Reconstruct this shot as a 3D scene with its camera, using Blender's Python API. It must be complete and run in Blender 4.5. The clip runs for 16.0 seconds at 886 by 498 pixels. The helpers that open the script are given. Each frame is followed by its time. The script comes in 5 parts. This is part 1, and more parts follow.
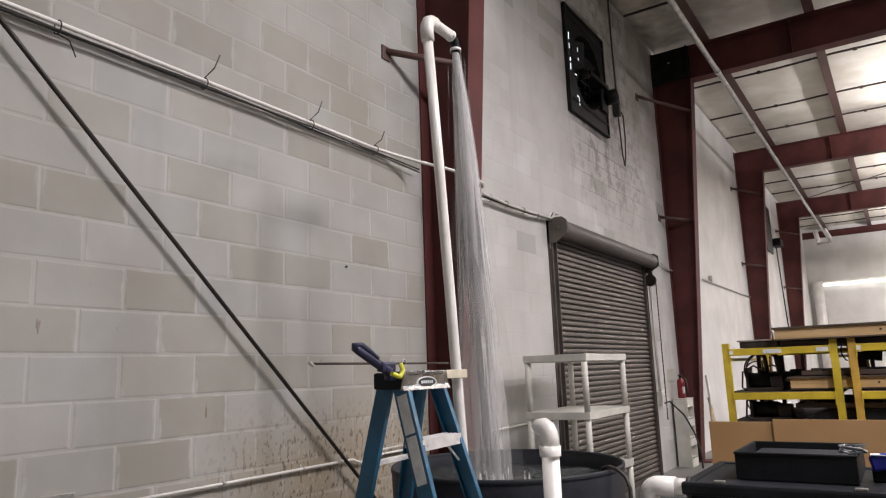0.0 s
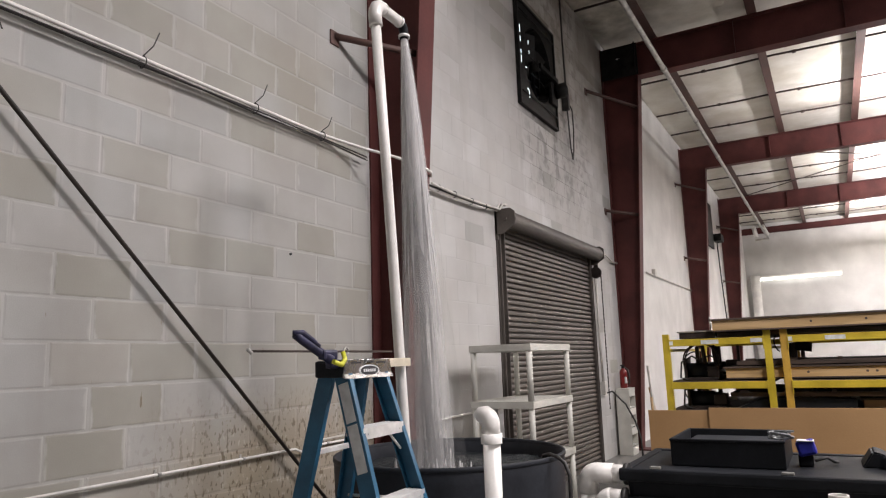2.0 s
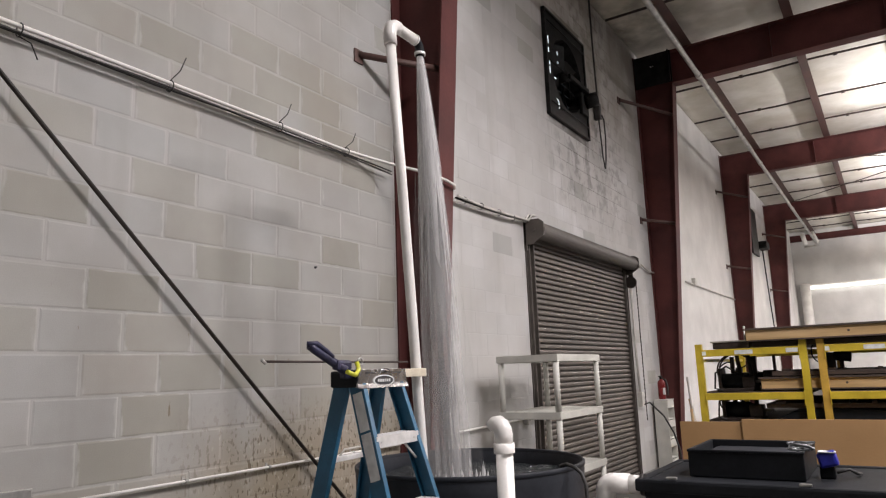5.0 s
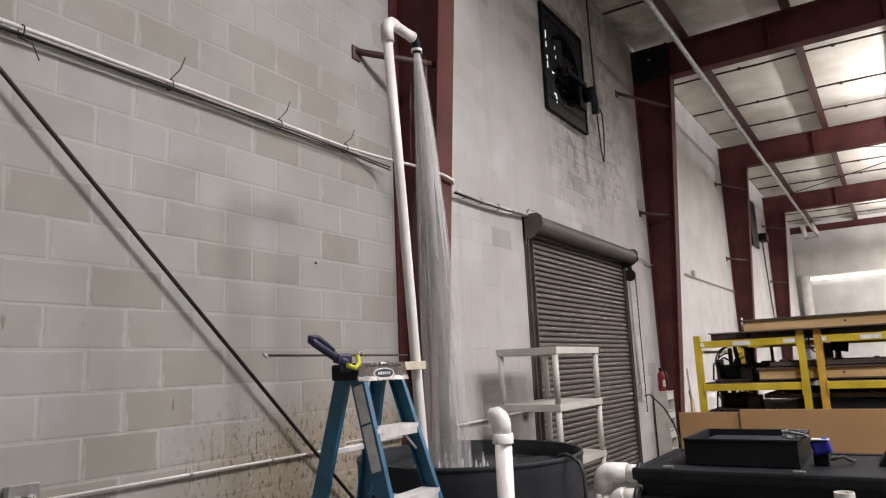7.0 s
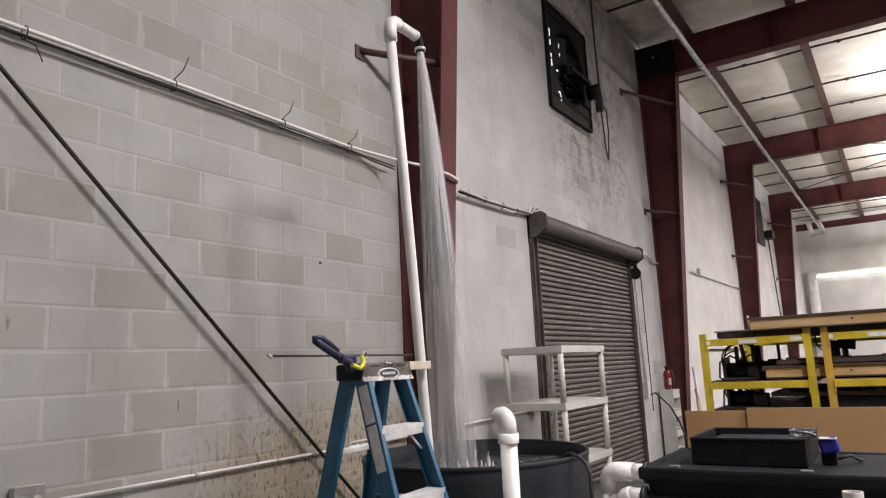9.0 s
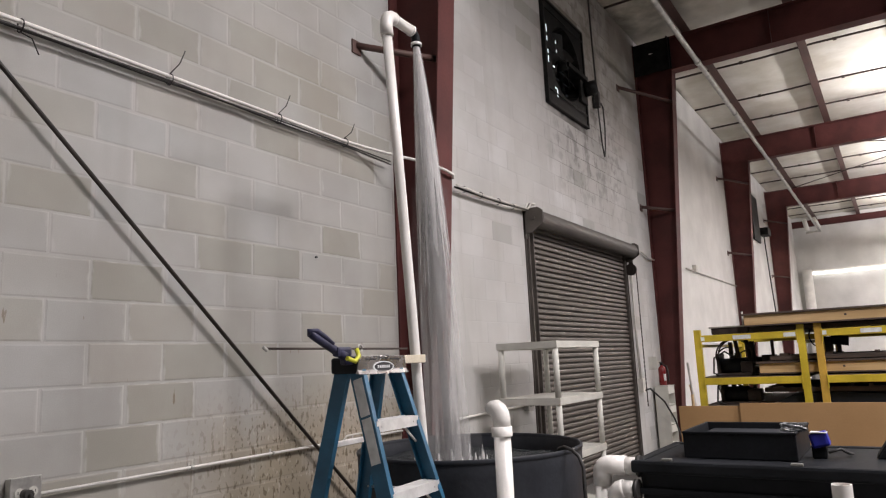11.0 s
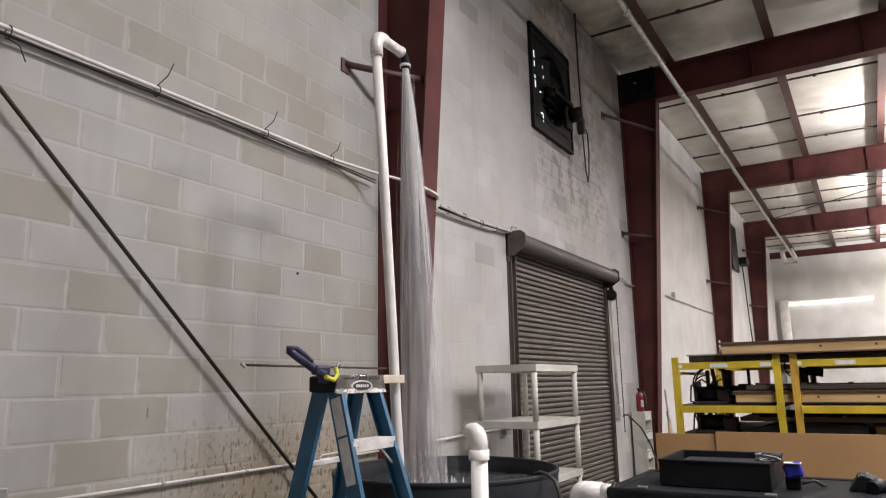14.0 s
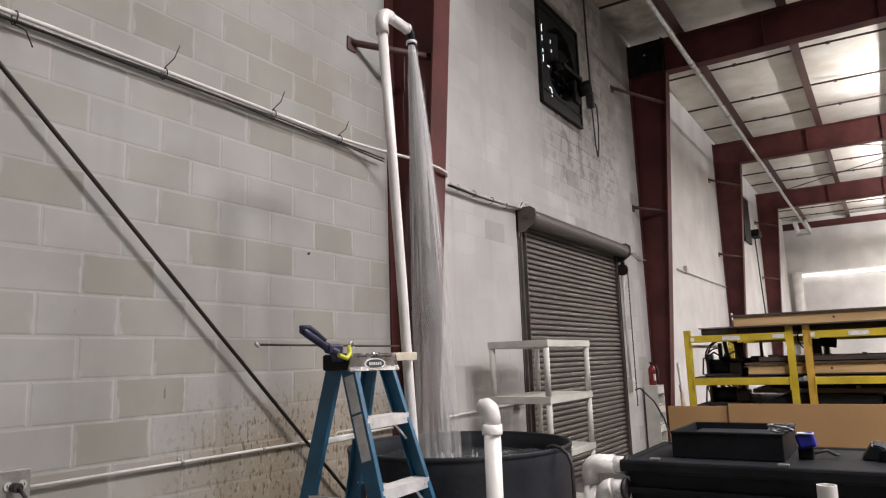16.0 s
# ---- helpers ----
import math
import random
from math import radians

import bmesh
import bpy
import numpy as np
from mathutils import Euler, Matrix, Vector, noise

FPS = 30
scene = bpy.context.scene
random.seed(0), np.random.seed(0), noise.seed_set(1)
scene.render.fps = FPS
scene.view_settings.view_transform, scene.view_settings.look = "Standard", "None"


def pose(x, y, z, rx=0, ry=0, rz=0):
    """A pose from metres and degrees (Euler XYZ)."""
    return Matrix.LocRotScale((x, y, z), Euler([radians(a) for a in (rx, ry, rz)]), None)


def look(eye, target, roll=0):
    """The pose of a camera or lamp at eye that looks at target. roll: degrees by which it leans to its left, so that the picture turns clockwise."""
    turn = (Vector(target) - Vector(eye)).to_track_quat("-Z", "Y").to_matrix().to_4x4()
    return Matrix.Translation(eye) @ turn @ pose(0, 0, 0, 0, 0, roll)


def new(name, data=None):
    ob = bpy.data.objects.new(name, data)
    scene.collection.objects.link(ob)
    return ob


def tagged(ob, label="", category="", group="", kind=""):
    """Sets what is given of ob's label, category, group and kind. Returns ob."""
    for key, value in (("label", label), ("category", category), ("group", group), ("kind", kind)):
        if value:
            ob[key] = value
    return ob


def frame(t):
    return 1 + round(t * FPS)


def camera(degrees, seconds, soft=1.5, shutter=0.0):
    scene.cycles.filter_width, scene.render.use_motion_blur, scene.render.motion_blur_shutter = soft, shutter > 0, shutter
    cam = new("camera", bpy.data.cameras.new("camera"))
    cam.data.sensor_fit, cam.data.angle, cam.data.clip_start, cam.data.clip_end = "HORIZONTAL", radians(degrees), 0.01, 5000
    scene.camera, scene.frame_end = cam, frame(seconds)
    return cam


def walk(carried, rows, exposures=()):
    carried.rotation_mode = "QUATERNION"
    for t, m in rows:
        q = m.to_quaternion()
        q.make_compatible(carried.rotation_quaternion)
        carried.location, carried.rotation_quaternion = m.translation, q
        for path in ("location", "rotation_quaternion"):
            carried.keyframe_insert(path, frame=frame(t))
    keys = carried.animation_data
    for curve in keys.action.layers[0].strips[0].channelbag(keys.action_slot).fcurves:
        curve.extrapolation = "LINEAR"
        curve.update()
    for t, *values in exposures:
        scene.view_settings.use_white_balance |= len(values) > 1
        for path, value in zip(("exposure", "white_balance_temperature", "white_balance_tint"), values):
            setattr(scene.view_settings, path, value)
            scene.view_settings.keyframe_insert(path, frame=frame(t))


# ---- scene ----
cam = camera(65.7, 16.0, soft=1.2)
PATH = [
    (0, (3.023, -1.64, 1.494), (1.939, 0.004, 1.847), -2.0),
    (0.5, (3.031, -1.672, 1.49), (1.977, -0.012, 1.854), -1.0),
    (1, (3.019, -1.667, 1.49), (2.057, 0.052, 1.838), -0.9),
    (1.5, (3.032, -1.634, 1.485), (2.083, 0.096, 1.811), -1.1),
    (2, (3.037, -1.609, 1.481), (2.072, 0.113, 1.804), -1.9),
    (2.5, (3.051, -1.597, 1.482), (2.072, 0.117, 1.803), -2.0),
    (3, (3.085, -1.588, 1.473), (2.089, 0.116, 1.795), -2.0),
    (3.5, (3.147, -1.575, 1.48), (2.101, 0.097, 1.809), -2.6),
    (4, (3.178, -1.58, 1.476), (2.111, 0.071, 1.843), -1.5),
    (6.5, (3.219, -1.609, 1.462), (2.15, 0.046, 1.806), -2.8),
    (7, (3.233, -1.622, 1.458), (2.161, 0.031, 1.803), -2.5),
    (7.5, (3.225, -1.632, 1.465), (2.163, 0.028, 1.805), -2.7),
    (8, (3.239, -1.633, 1.459), (2.181, 0.034, 1.781), -3.3),
    (8.5, (3.221, -1.621, 1.466), (2.153, 0.037, 1.796), -2.6),
    (9, (3.229, -1.612, 1.463), (2.145, 0.034, 1.805), -2.7),
    (11.5, (3.246, -1.621, 1.45), (2.173, 0.035, 1.777), -2.3),
    (12, (3.228, -1.618, 1.457), (2.168, 0.043, 1.799), -1.2),
    (12.5, (3.223, -1.618, 1.46), (2.182, 0.048, 1.838), -1.2),
    (13, (3.228, -1.626, 1.464), (2.206, 0.045, 1.866), -1.3),
    (13.5, (3.251, -1.633, 1.463), (2.23, 0.031, 1.899), -1.1),
    (14, (3.247, -1.629, 1.456), (2.22, 0.043, 1.841), -1.0),
    (14.5, (3.25, -1.637, 1.459), (2.231, 0.048, 1.809), -1.6),
    (15, (3.261, -1.643, 1.453), (2.243, 0.045, 1.79), -1.8),
    (15.5, (3.268, -1.64, 1.453), (2.215, 0.029, 1.777), -1.9),
    (16, (3.252, -1.631, 1.452), (2.191, 0.034, 1.775), -1.9),
]
walk(cam, [(t, look(eye, target, roll)) for t, eye, target, roll in PATH])

# ---- light ----
world = bpy.data.worlds.new("world")
world.use_nodes = True
world.node_tree.nodes["Background"].inputs[0].default_value = (0.5, 0.55, 0.6, 1)
world.node_tree.nodes["Background"].inputs[1].default_value = 0.04
scene.world = world
scene.view_settings.exposure = 0.0


def unseen_lamp(x, y, z, watts, up=False, size=(0.45, 0.85)):
    """One side of an unseen area lamp under the roof, some of them added as fill."""
    data = bpy.data.lights.new("unseen_light", "AREA")
    data.shape, data.size, data.size_y = "RECTANGLE", *size
    data.energy, data.color = watts, (1.0, 0.942, 0.948)
    ob = new("unseen_light", data)
    ob.matrix_world = pose(x, y, z + (0.05 if up else 0), 180 if up else 0, 0, 0)
    return ob


unseen_lamp(5.4, 1.2, 6.74, 590, size=(0.6, 1.7))
# added unseen fill: softens the pipe's shadow, brightens the door bay
unseen_lamp(6.6, 3.5, 6.74, 340, size=(0.6, 1.2))
unseen_lamp(11.0, 1.6, 6.74, 330)
unseen_lamp(7.5, 9.0, 6.74, 290)
unseen_lamp(4.8, -5.6, 6.74, 20)
for sx, sy, down, up in ((5.2, 13.9, 220, 420), (5.2, 20.8, 220, 400), (5.2, 27.4, 230, 420), (11.2, 14.2, 300, 440), (10.0, 23.0, 260, 450)):
    unseen_lamp(sx, sy, 5.60, down)
    unseen_lamp(sx, sy, 5.60, up, up=True)


# ---- materials ----
def mat(name, col, rough=0.6, metal=0.0, var=0.12, scale=6.0, bump=0.1, fine=60.0, col2=None, rand=0.0, spec=0.5):
    """A paint, plastic, wood or metal with mottling at two sizes, fine relief and uneven gloss."""
    m = bpy.data.materials.new(name)
    m.use_nodes = True
    nt = m.node_tree
    bs = nt.nodes["Principled BSDF"]
    bs.inputs["Metallic"].default_value = metal
    bs.inputs["Specular IOR Level"].default_value = spec
    geo = nt.nodes.new("ShaderNodeNewGeometry")
    n1, n2 = nt.nodes.new("ShaderNodeTexNoise"), nt.nodes.new("ShaderNodeTexNoise")
    n1.inputs["Scale"].default_value, n2.inputs["Scale"].default_value = scale, fine
    n1.inputs["Detail"].default_value, n2.inputs["Detail"].default_value = 5, 3
    for n in (n1, n2):
        nt.links.new(geo.outputs["Position"], n.inputs["Vector"])
    mix = nt.nodes.new("ShaderNodeMix")
    mix.data_type = "RGBA"
    c2 = col2 or tuple(min(1, c * (1 + 2.5 * var)) for c in col)
    mix.inputs["A"].default_value = (*[c * (1 - var) for c in col], 1)
    mix.inputs["B"].default_value = (*c2, 1)
    ramp = nt.nodes.new("ShaderNodeMapRange")
    ramp.inputs["From Min"].default_value, ramp.inputs["From Max"].default_value = 0.35, 0.7
    nt.links.new(n1.outputs["Fac"], ramp.inputs["Value"])
    nt.links.new(ramp.outputs["Result"], mix.inputs["Factor"])
    hsv = nt.nodes.new("ShaderNodeHueSaturation")
    val = nt.nodes.new("ShaderNodeMath")
    val.operation = "MULTIPLY_ADD"
    val.inputs[1].default_value, val.inputs[2].default_value = 2 * var, 1 - var
    nt.links.new(n2.outputs["Fac"], val.inputs[0])
    last = val.outputs[0]
    if rand:
        info = nt.nodes.new("ShaderNodeObjectInfo")
        add = nt.nodes.new("ShaderNodeMath")
        add.operation = "MULTIPLY_ADD"
        add.inputs[1].default_value = rand
        nt.links.new(info.outputs["Random"], add.inputs[0])
        nt.links.new(last, add.inputs[2])
        last = add.outputs[0]
    nt.links.new(last, hsv.inputs["Value"])
    nt.links.new(mix.outputs["Result"], hsv.inputs["Color"])
    nt.links.new(hsv.outputs["Color"], bs.inputs["Base Color"])
    rr = nt.nodes.new("ShaderNodeMapRange")
    rr.inputs["To Min"].default_value, rr.inputs["To Max"].default_value = max(0.03, rough - 0.12), min(1, rough + 0.12)
    nt.links.new(n1.outputs["Fac"], rr.inputs["Value"])
    nt.links.new(rr.outputs["Result"], bs.inputs["Roughness"])
    if bump:
        b = nt.nodes.new("ShaderNodeBump")
        b.inputs["Strength"].default_value, b.inputs["Distance"].default_value = bump, 0.01
        nt.links.new(n2.outputs["Fac"], b.inputs["Height"])
        nt.links.new(b.outputs["Normal"], bs.inputs["Normal"])
    return m


def glow(name, col, strength):
    m = bpy.data.materials.new(name)
    m.use_nodes = True
    bs = m.node_tree.nodes["Principled BSDF"]
    bs.inputs["Base Color"].default_value = (*col, 1)
    bs.inputs["Emission Color"].default_value = (*col, 1)
    bs.inputs["Emission Strength"].default_value = strength
    return m


def wood(name, a, b, axis=0):
    m = mat(name, a, 0.65, 0, 0.12, 3, 0.15, 90, col2=b, rand=0.25)
    nt = m.node_tree
    geo = next(n for n in nt.nodes if n.bl_idname == "ShaderNodeNewGeometry")
    mp = nt.nodes.new("ShaderNodeMapping")
    sc = [6.0, 6.0, 6.0]
    sc[axis] = 0.5
    mp.inputs["Scale"].default_value = sc
    nt.links.new(geo.outputs["Position"], mp.inputs["Vector"])
    for n in nt.nodes:
        if n.bl_idname == "ShaderNodeTexNoise":
            nt.links.new(mp.outputs["Vector"], n.inputs["Vector"])
            n.inputs["Scale"].default_value = 3 if n.inputs["Scale"].default_value < 20 else 14
            n.inputs["Distortion"].default_value = 0.6
    return m


def masonry(name, dark, light, rand, stain, joined=False):
    """Painted concrete block: thin uneven paint over grey block, pitted, tint changing from block to block, brown splash marks low down."""
    m = mat(name, dark, 0.72, 0, 0.07, 1.3, 0.06, 190, col2=light)
    nt = m.node_tree
    bs = nt.nodes["Principled BSDF"]
    geo = next(n for n in nt.nodes if n.bl_idname == "ShaderNodeNewGeometry")
    src = bs.inputs["Base Color"].links[0].from_socket
    info = nt.nodes.new("ShaderNodeObjectInfo")
    ramp = nt.nodes.new("ShaderNodeValToRGB")
    ramp.color_ramp.interpolation = "LINEAR"
    e = ramp.color_ramp.elements
    e[0].position, e[0].color = 0.0, (1 - rand, 1 - rand * 1.03, 1 - rand * 1.35, 1)
    e[1].position, e[1].color = 1.0, (1 + rand * 0.35, 1 + rand * 0.35, 1 + rand * 0.38, 1)
    for at, tone in ((((0.05, (1 - rand, 1 - rand, 1 - rand)), (0.09, (1, 1, 1)), (0.6, (1.0, 0.995, 0.985))) if not stain else
                      ((0.22, (1 - 0.8 * rand, 1 - 0.86 * rand, 1 - 1.2 * rand)), (0.36, (1, 0.985, 0.95)), (0.62, (0.97, 0.985, 0.995)), (0.8, (1.03, 1.03, 1.03))))):
        k = ramp.color_ramp.elements.new(at)
        k.color = (*tone, 1)
    nt.links.new(geo.outputs["Random Per Island"] if joined else info.outputs["Random"], ramp.inputs["Fac"])
    mul = nt.nodes.new("ShaderNodeMix")
    mul.data_type, mul.blend_type = "RGBA", "MULTIPLY"
    mul.inputs["Factor"].default_value = 1
    nt.links.new(src, mul.inputs["A"])
    nt.links.new(ramp.outputs["Color"], mul.inputs["B"])
    last = mul.outputs["Result"]

    def noise_at(scale, vec_scale, lo, hi):
        mp = nt.nodes.new("ShaderNodeMapping")
        mp.inputs["Scale"].default_value = vec_scale
        nt.links.new(geo.outputs["Position"], mp.inputs["Vector"])
        n = nt.nodes.new("ShaderNodeTexNoise")
        n.inputs["Scale"].default_value, n.inputs["Detail"].default_value = scale, 4
        nt.links.new(mp.outputs["Vector"], n.inputs["Vector"])
        r = nt.nodes.new("ShaderNodeMapRange")
        r.interpolation_type = "SMOOTHSTEP"
        r.inputs["From Min"].default_value, r.inputs["From Max"].default_value = lo, hi
        nt.links.new(n.outputs["Fac"], r.inputs["Value"])
        return r.outputs["Result"]

    def times(a, b):
        x = nt.nodes.new("ShaderNodeMath")
        x.operation = "MULTIPLY"
        nt.links.new(a, x.inputs[0])
        if hasattr(b, "default_value"):
            nt.links.new(b, x.inputs[1])
        else:
            x.inputs[1].default_value = b
        return x.outputs[0]

    def tint(last, fac, col):
        x = nt.nodes.new("ShaderNodeMix")
        x.data_type = "RGBA"
        nt.links.new(fac, x.inputs["Factor"])
        nt.links.new(last, x.inputs["A"])
        x.inputs["B"].default_value = (*col, 1)
        return x.outputs["Result"]

    if not joined and rand:
        # mortar smeared over the edges of each block
        co = nt.nodes.new("ShaderNodeTexCoord")
        sp = nt.nodes.new("ShaderNodeSeparateXYZ")
        nt.links.new(co.outputs["Object"], sp.inputs["Vector"])

        def math_node(op, p, q):
            x = nt.nodes.new("ShaderNodeMath")
            x.operation = op
            for k, v in ((0, p), (1, q)):
                if hasattr(v, "default_value"):
                    nt.links.new(v, x.inputs[k])
                else:
                    x.inputs[k].default_value = v
            return x.outputs[0]
        ends = math_node("MINIMUM", sp.outputs["Y"], math_node("SUBTRACT", 2 * 0.2032, sp.outputs["Y"]))
        beds = math_node("MINIMUM", sp.outputs["Z"], math_node("SUBTRACT", 0.2032, sp.outputs["Z"]))
        least = math_node("MINIMUM", ends, math_node("MULTIPLY", beds, 2.6))
        wob = math_node("ADD", least, math_node("MULTIPLY", noise_at(11, (1, 1, 0.7), 0.25, 0.75), 0.030))
        edge = nt.nodes.new("ShaderNodeMapRange")
        edge.interpolation_type = "SMOOTHSTEP"
        edge.inputs["From Min"].default_value, edge.inputs["From Max"].default_value = 0.038, 0.018
        edge.inputs["To Max"].default_value = 0.75
        nt.links.new(wob, edge.inputs["Value"])
        last = tint(last, edge.outputs["Result"], (0.465, 0.453, 0.437))
    last = tint(last, times(noise_at(0.9, (1, 1, 1), 0.42, 0.66), 0.35), (0.36, 0.33, 0.28) if stain else (0.44, 0.425, 0.40))
    # long faint runs down the paint
    last = tint(last, times(noise_at(1.5, (1, 3.0, 0.25), 0.52, 0.72), 0.22), (0.30, 0.28, 0.25))
    sep = nt.nodes.new("ShaderNodeSeparateXYZ")
    nt.links.new(geo.outputs["Position"], sep.inputs["Vector"])

    def band(axis, a, b):
        r = nt.nodes.new("ShaderNodeMapRange")
        r.interpolation_type = "SMOOTHSTEP"
        r.inputs["From Min"].default_value, r.inputs["From Max"].default_value = a, b
        nt.links.new(sep.outputs[axis], r.inputs["Value"])
        return r.outputs["Result"]

    if stain:
        low, along = band("Z", 1.45, 1.0), band("Y", 0.45, 1.35)
        zone = times(low, along)
        last = tint(last, times(times(zone, noise_at(2.2, (1, 1, 1), 0.15, 0.55)), 0.62), (0.29, 0.225, 0.14))
        last = tint(last, times(times(zone, noise_at(38, (1, 1, 0.55), 0.55, 0.61)), 0.8), (0.12, 0.09, 0.055))
        last = tint(last, times(times(zone, noise_at(46, (1, 1, 0.5), 0.60, 0.66)), 0.5), (0.55, 0.5, 0.42))
        speck = times(band("Z", 2.1, 1.6), noise_at(16, (1, 1.3, 0.3), 0.70, 0.74))
        last = tint(last, times(speck, 0.75), (0.16, 0.11, 0.06))
    else:
        # soot round and under the fan, old runs below it, painted shade towards the roof
        near = times(times(band("Y", 5.4, 6.6), band("Y", 9.3, 7.6)), band("Z", 2.9, 4.3))
        last = tint(last, times(times(near, noise_at(4.2, (1, 1.2, 1.3), 0.47, 0.64)), 0.62 if rand else 0.95), (0.15, 0.14, 0.13) if rand else (0.07, 0.065, 0.06))
        if not rand:
            last = tint(last, times(times(near, noise_at(1.7, (1, 1, 1), 0.3, 0.55)), 0.9), (0.10, 0.09, 0.08))
        # soot and the shadow high on the wall, both put into its colour
        up = times(times(band("Z", 4.2, 5.7), band("Y", 5.2, 6.4)), band("Y", 11.5, 9.9))
        last = tint(last, times(times(up, noise_at(1.8, (1, 1, 1), 0.2, 0.6)), 0.62), (0.21, 0.185, 0.14))
    nt.links.new(last, bs.inputs["Base Color"])
    return m


M_BLOCK = masonry("painted_block", (0.375, 0.362, 0.34), (0.465, 0.462, 0.45), 0.17, True)
M_BLOCK3 = masonry("painted_block_field", (0.375, 0.362, 0.34), (0.465, 0.462, 0.45), 0.17, True, True)
M_BLOCK2 = masonry("white_block", (0.465, 0.456, 0.442), (0.56, 0.555, 0.546), 0.24, False, True)
M_MORTAR2 = masonry("white_mortar", (0.465, 0.456, 0.442), (0.56, 0.555, 0.546), 0.0, False)
M_MORTAR = masonry("mortar", (0.41, 0.398, 0.38), (0.51, 0.50, 0.485), 0.0, True)
M_WHITE = mat("white_painted_wall", (0.66, 0.65, 0.63), 0.7, 0, 0.07, 1.2, 0.25, 30, col2=(0.78, 0.77, 0.75))
M_FLOOR = mat("concrete_floor", (0.17, 0.164, 0.155), 0.45, 0, 0.15, 0.9, 0.15, 40)
M_GREYWALL = mat("grey_wall", (0.14, 0.137, 0.132), 0.75, 0, 0.08, 1.2, 0.2, 30)
M_RED = mat("red_oxide_steel", (0.092, 0.029, 0.027), 0.62, 0, 0.16, 2.2, 0.1, 45, spec=0.25)
M_ROOF = mat("white_roof_blanket", (0.66, 0.62, 0.53), 0.6, 0, 0.08, 1.4, 0.6, 7, col2=(0.80, 0.78, 0.72))


def soot(m):
    """Brown and black damp stains on the roof blanket over the wall fan."""
    nt = m.node_tree
    bs = nt.nodes["Principled BSDF"]
    geo = next(n for n in nt.nodes if n.bl_idname == "ShaderNodeNewGeometry")
    src = bs.inputs["Base Color"].links[0].from_socket
    dist = nt.nodes.new("ShaderNodeVectorMath")
    dist.operation = "DISTANCE"
    dist.inputs[1].default_value = (0.2, 8.6, 6.88)
    nt.links.new(geo.outputs["Position"], dist.inputs[0])
    n = nt.nodes.new("ShaderNodeTexNoise")
    n.inputs["Scale"].default_value, n.inputs["Detail"].default_value = 2.4, 6
    nt.links.new(geo.outputs["Position"], n.inputs["Vector"])
    near = nt.nodes.new("ShaderNodeMapRange")
    near.inputs["From Min"].default_value, near.inputs["From Max"].default_value = 2.0, 0.2
    near.inputs["To Max"].default_value = 0.8
    nt.links.new(dist.outputs["Value"], near.inputs["Value"])
    add = nt.nodes.new("ShaderNodeMath")
    add.operation = "MULTIPLY"
    nt.links.new(near.outputs["Result"], add.inputs[0])
    r = nt.nodes.new("ShaderNodeMapRange")
    r.inputs["From Min"].default_value, r.inputs["From Max"].default_value = 0.3, 0.62
    nt.links.new(n.outputs["Fac"], r.inputs["Value"])
    nt.links.new(r.outputs["Result"], add.inputs[1])
    x = nt.nodes.new("ShaderNodeMix")
    x.data_type = "RGBA"
    nt.links.new(add.outputs[0], x.inputs["Factor"])
    nt.links.new(src, x.inputs["A"])
    x.inputs["B"].default_value = (0.07, 0.06, 0.04, 1)
    nt.links.new(x.outputs["Result"], bs.inputs["Base Color"])


soot(M_ROOF)
M_ROD = mat("dark_rod", (0.05, 0.035, 0.03), 0.5, 0.3, 0.2, 9)
M_BLACKSTEEL = mat("black_brace", (0.024, 0.018, 0.015), 0.5, 0.2, 0.25, 8)
M_PVC = mat("white_pvc", (0.80, 0.775, 0.745), 0.33, 0, 0.05, 5, 0.03, 80)
M_CONDUIT = mat("white_conduit", (0.78, 0.76, 0.72), 0.42, 0, 0.08, 4, 0.04)
M_GREYCOND = mat("grey_conduit", (0.55, 0.53, 0.49), 0.45, 0.2, 0.12, 8, 0.05)
M_GALV = mat("galvanised", (0.45, 0.44, 0.42), 0.42, 0.7, 0.15, 10, 0.08)
M_DOOR = mat("brown_grey_slat", (0.098, 0.082, 0.068), 0.5, 0.1, 0.12, 3, 0.08, 60, rand=0.12)
M_DOORFR = mat("door_frame", (0.075, 0.064, 0.056), 0.55, 0.1, 0.15, 4, 0.1)
M_BLACK = mat("black_plastic", (0.016, 0.0172, 0.020), 0.5, 0, 0.2, 4, 0.08, 70, spec=0.12)
M_TANK = mat("dark_grey_poly", (0.022, 0.024, 0.030), 0.5, 0, 0.18, 2.5, 0.1, 40, col2=(0.038, 0.041, 0.049), spec=0.22)
M_RUBBER = mat("black_rubber", (0.028, 0.026, 0.025), 0.6, 0, 0.2, 20)
M_BLUE = mat("blue_fibreglass", (0.018, 0.108, 0.20), 0.4, 0, 0.12, 7, 0.1, 90)
M_ALU = mat("aluminium", (0.80, 0.79, 0.78), 0.38, 0.35, 0.08, 12, 0.05)
M_LABEL = mat("worn_paper_label", (0.62, 0.64, 0.64), 0.55, 0, 0.1, 20, 0.05)
M_DARKBLUE = mat("dark_blue_plastic", (0.022, 0.022, 0.055), 0.4, 0, 0.2, 20)
M_YELLOWP = mat("yellow_plastic", (0.62, 0.62, 0.05), 0.4, 0, 0.1, 20)
M_YELLOW = mat("yellow_rack_paint", (0.50, 0.375, 0.03), 0.45, 0, 0.12, 5, 0.08, 60)
M_ORANGE = mat("orange_rack_paint", (0.47, 0.285, 0.045), 0.5, 0, 0.14, 5, 0.08, 60)
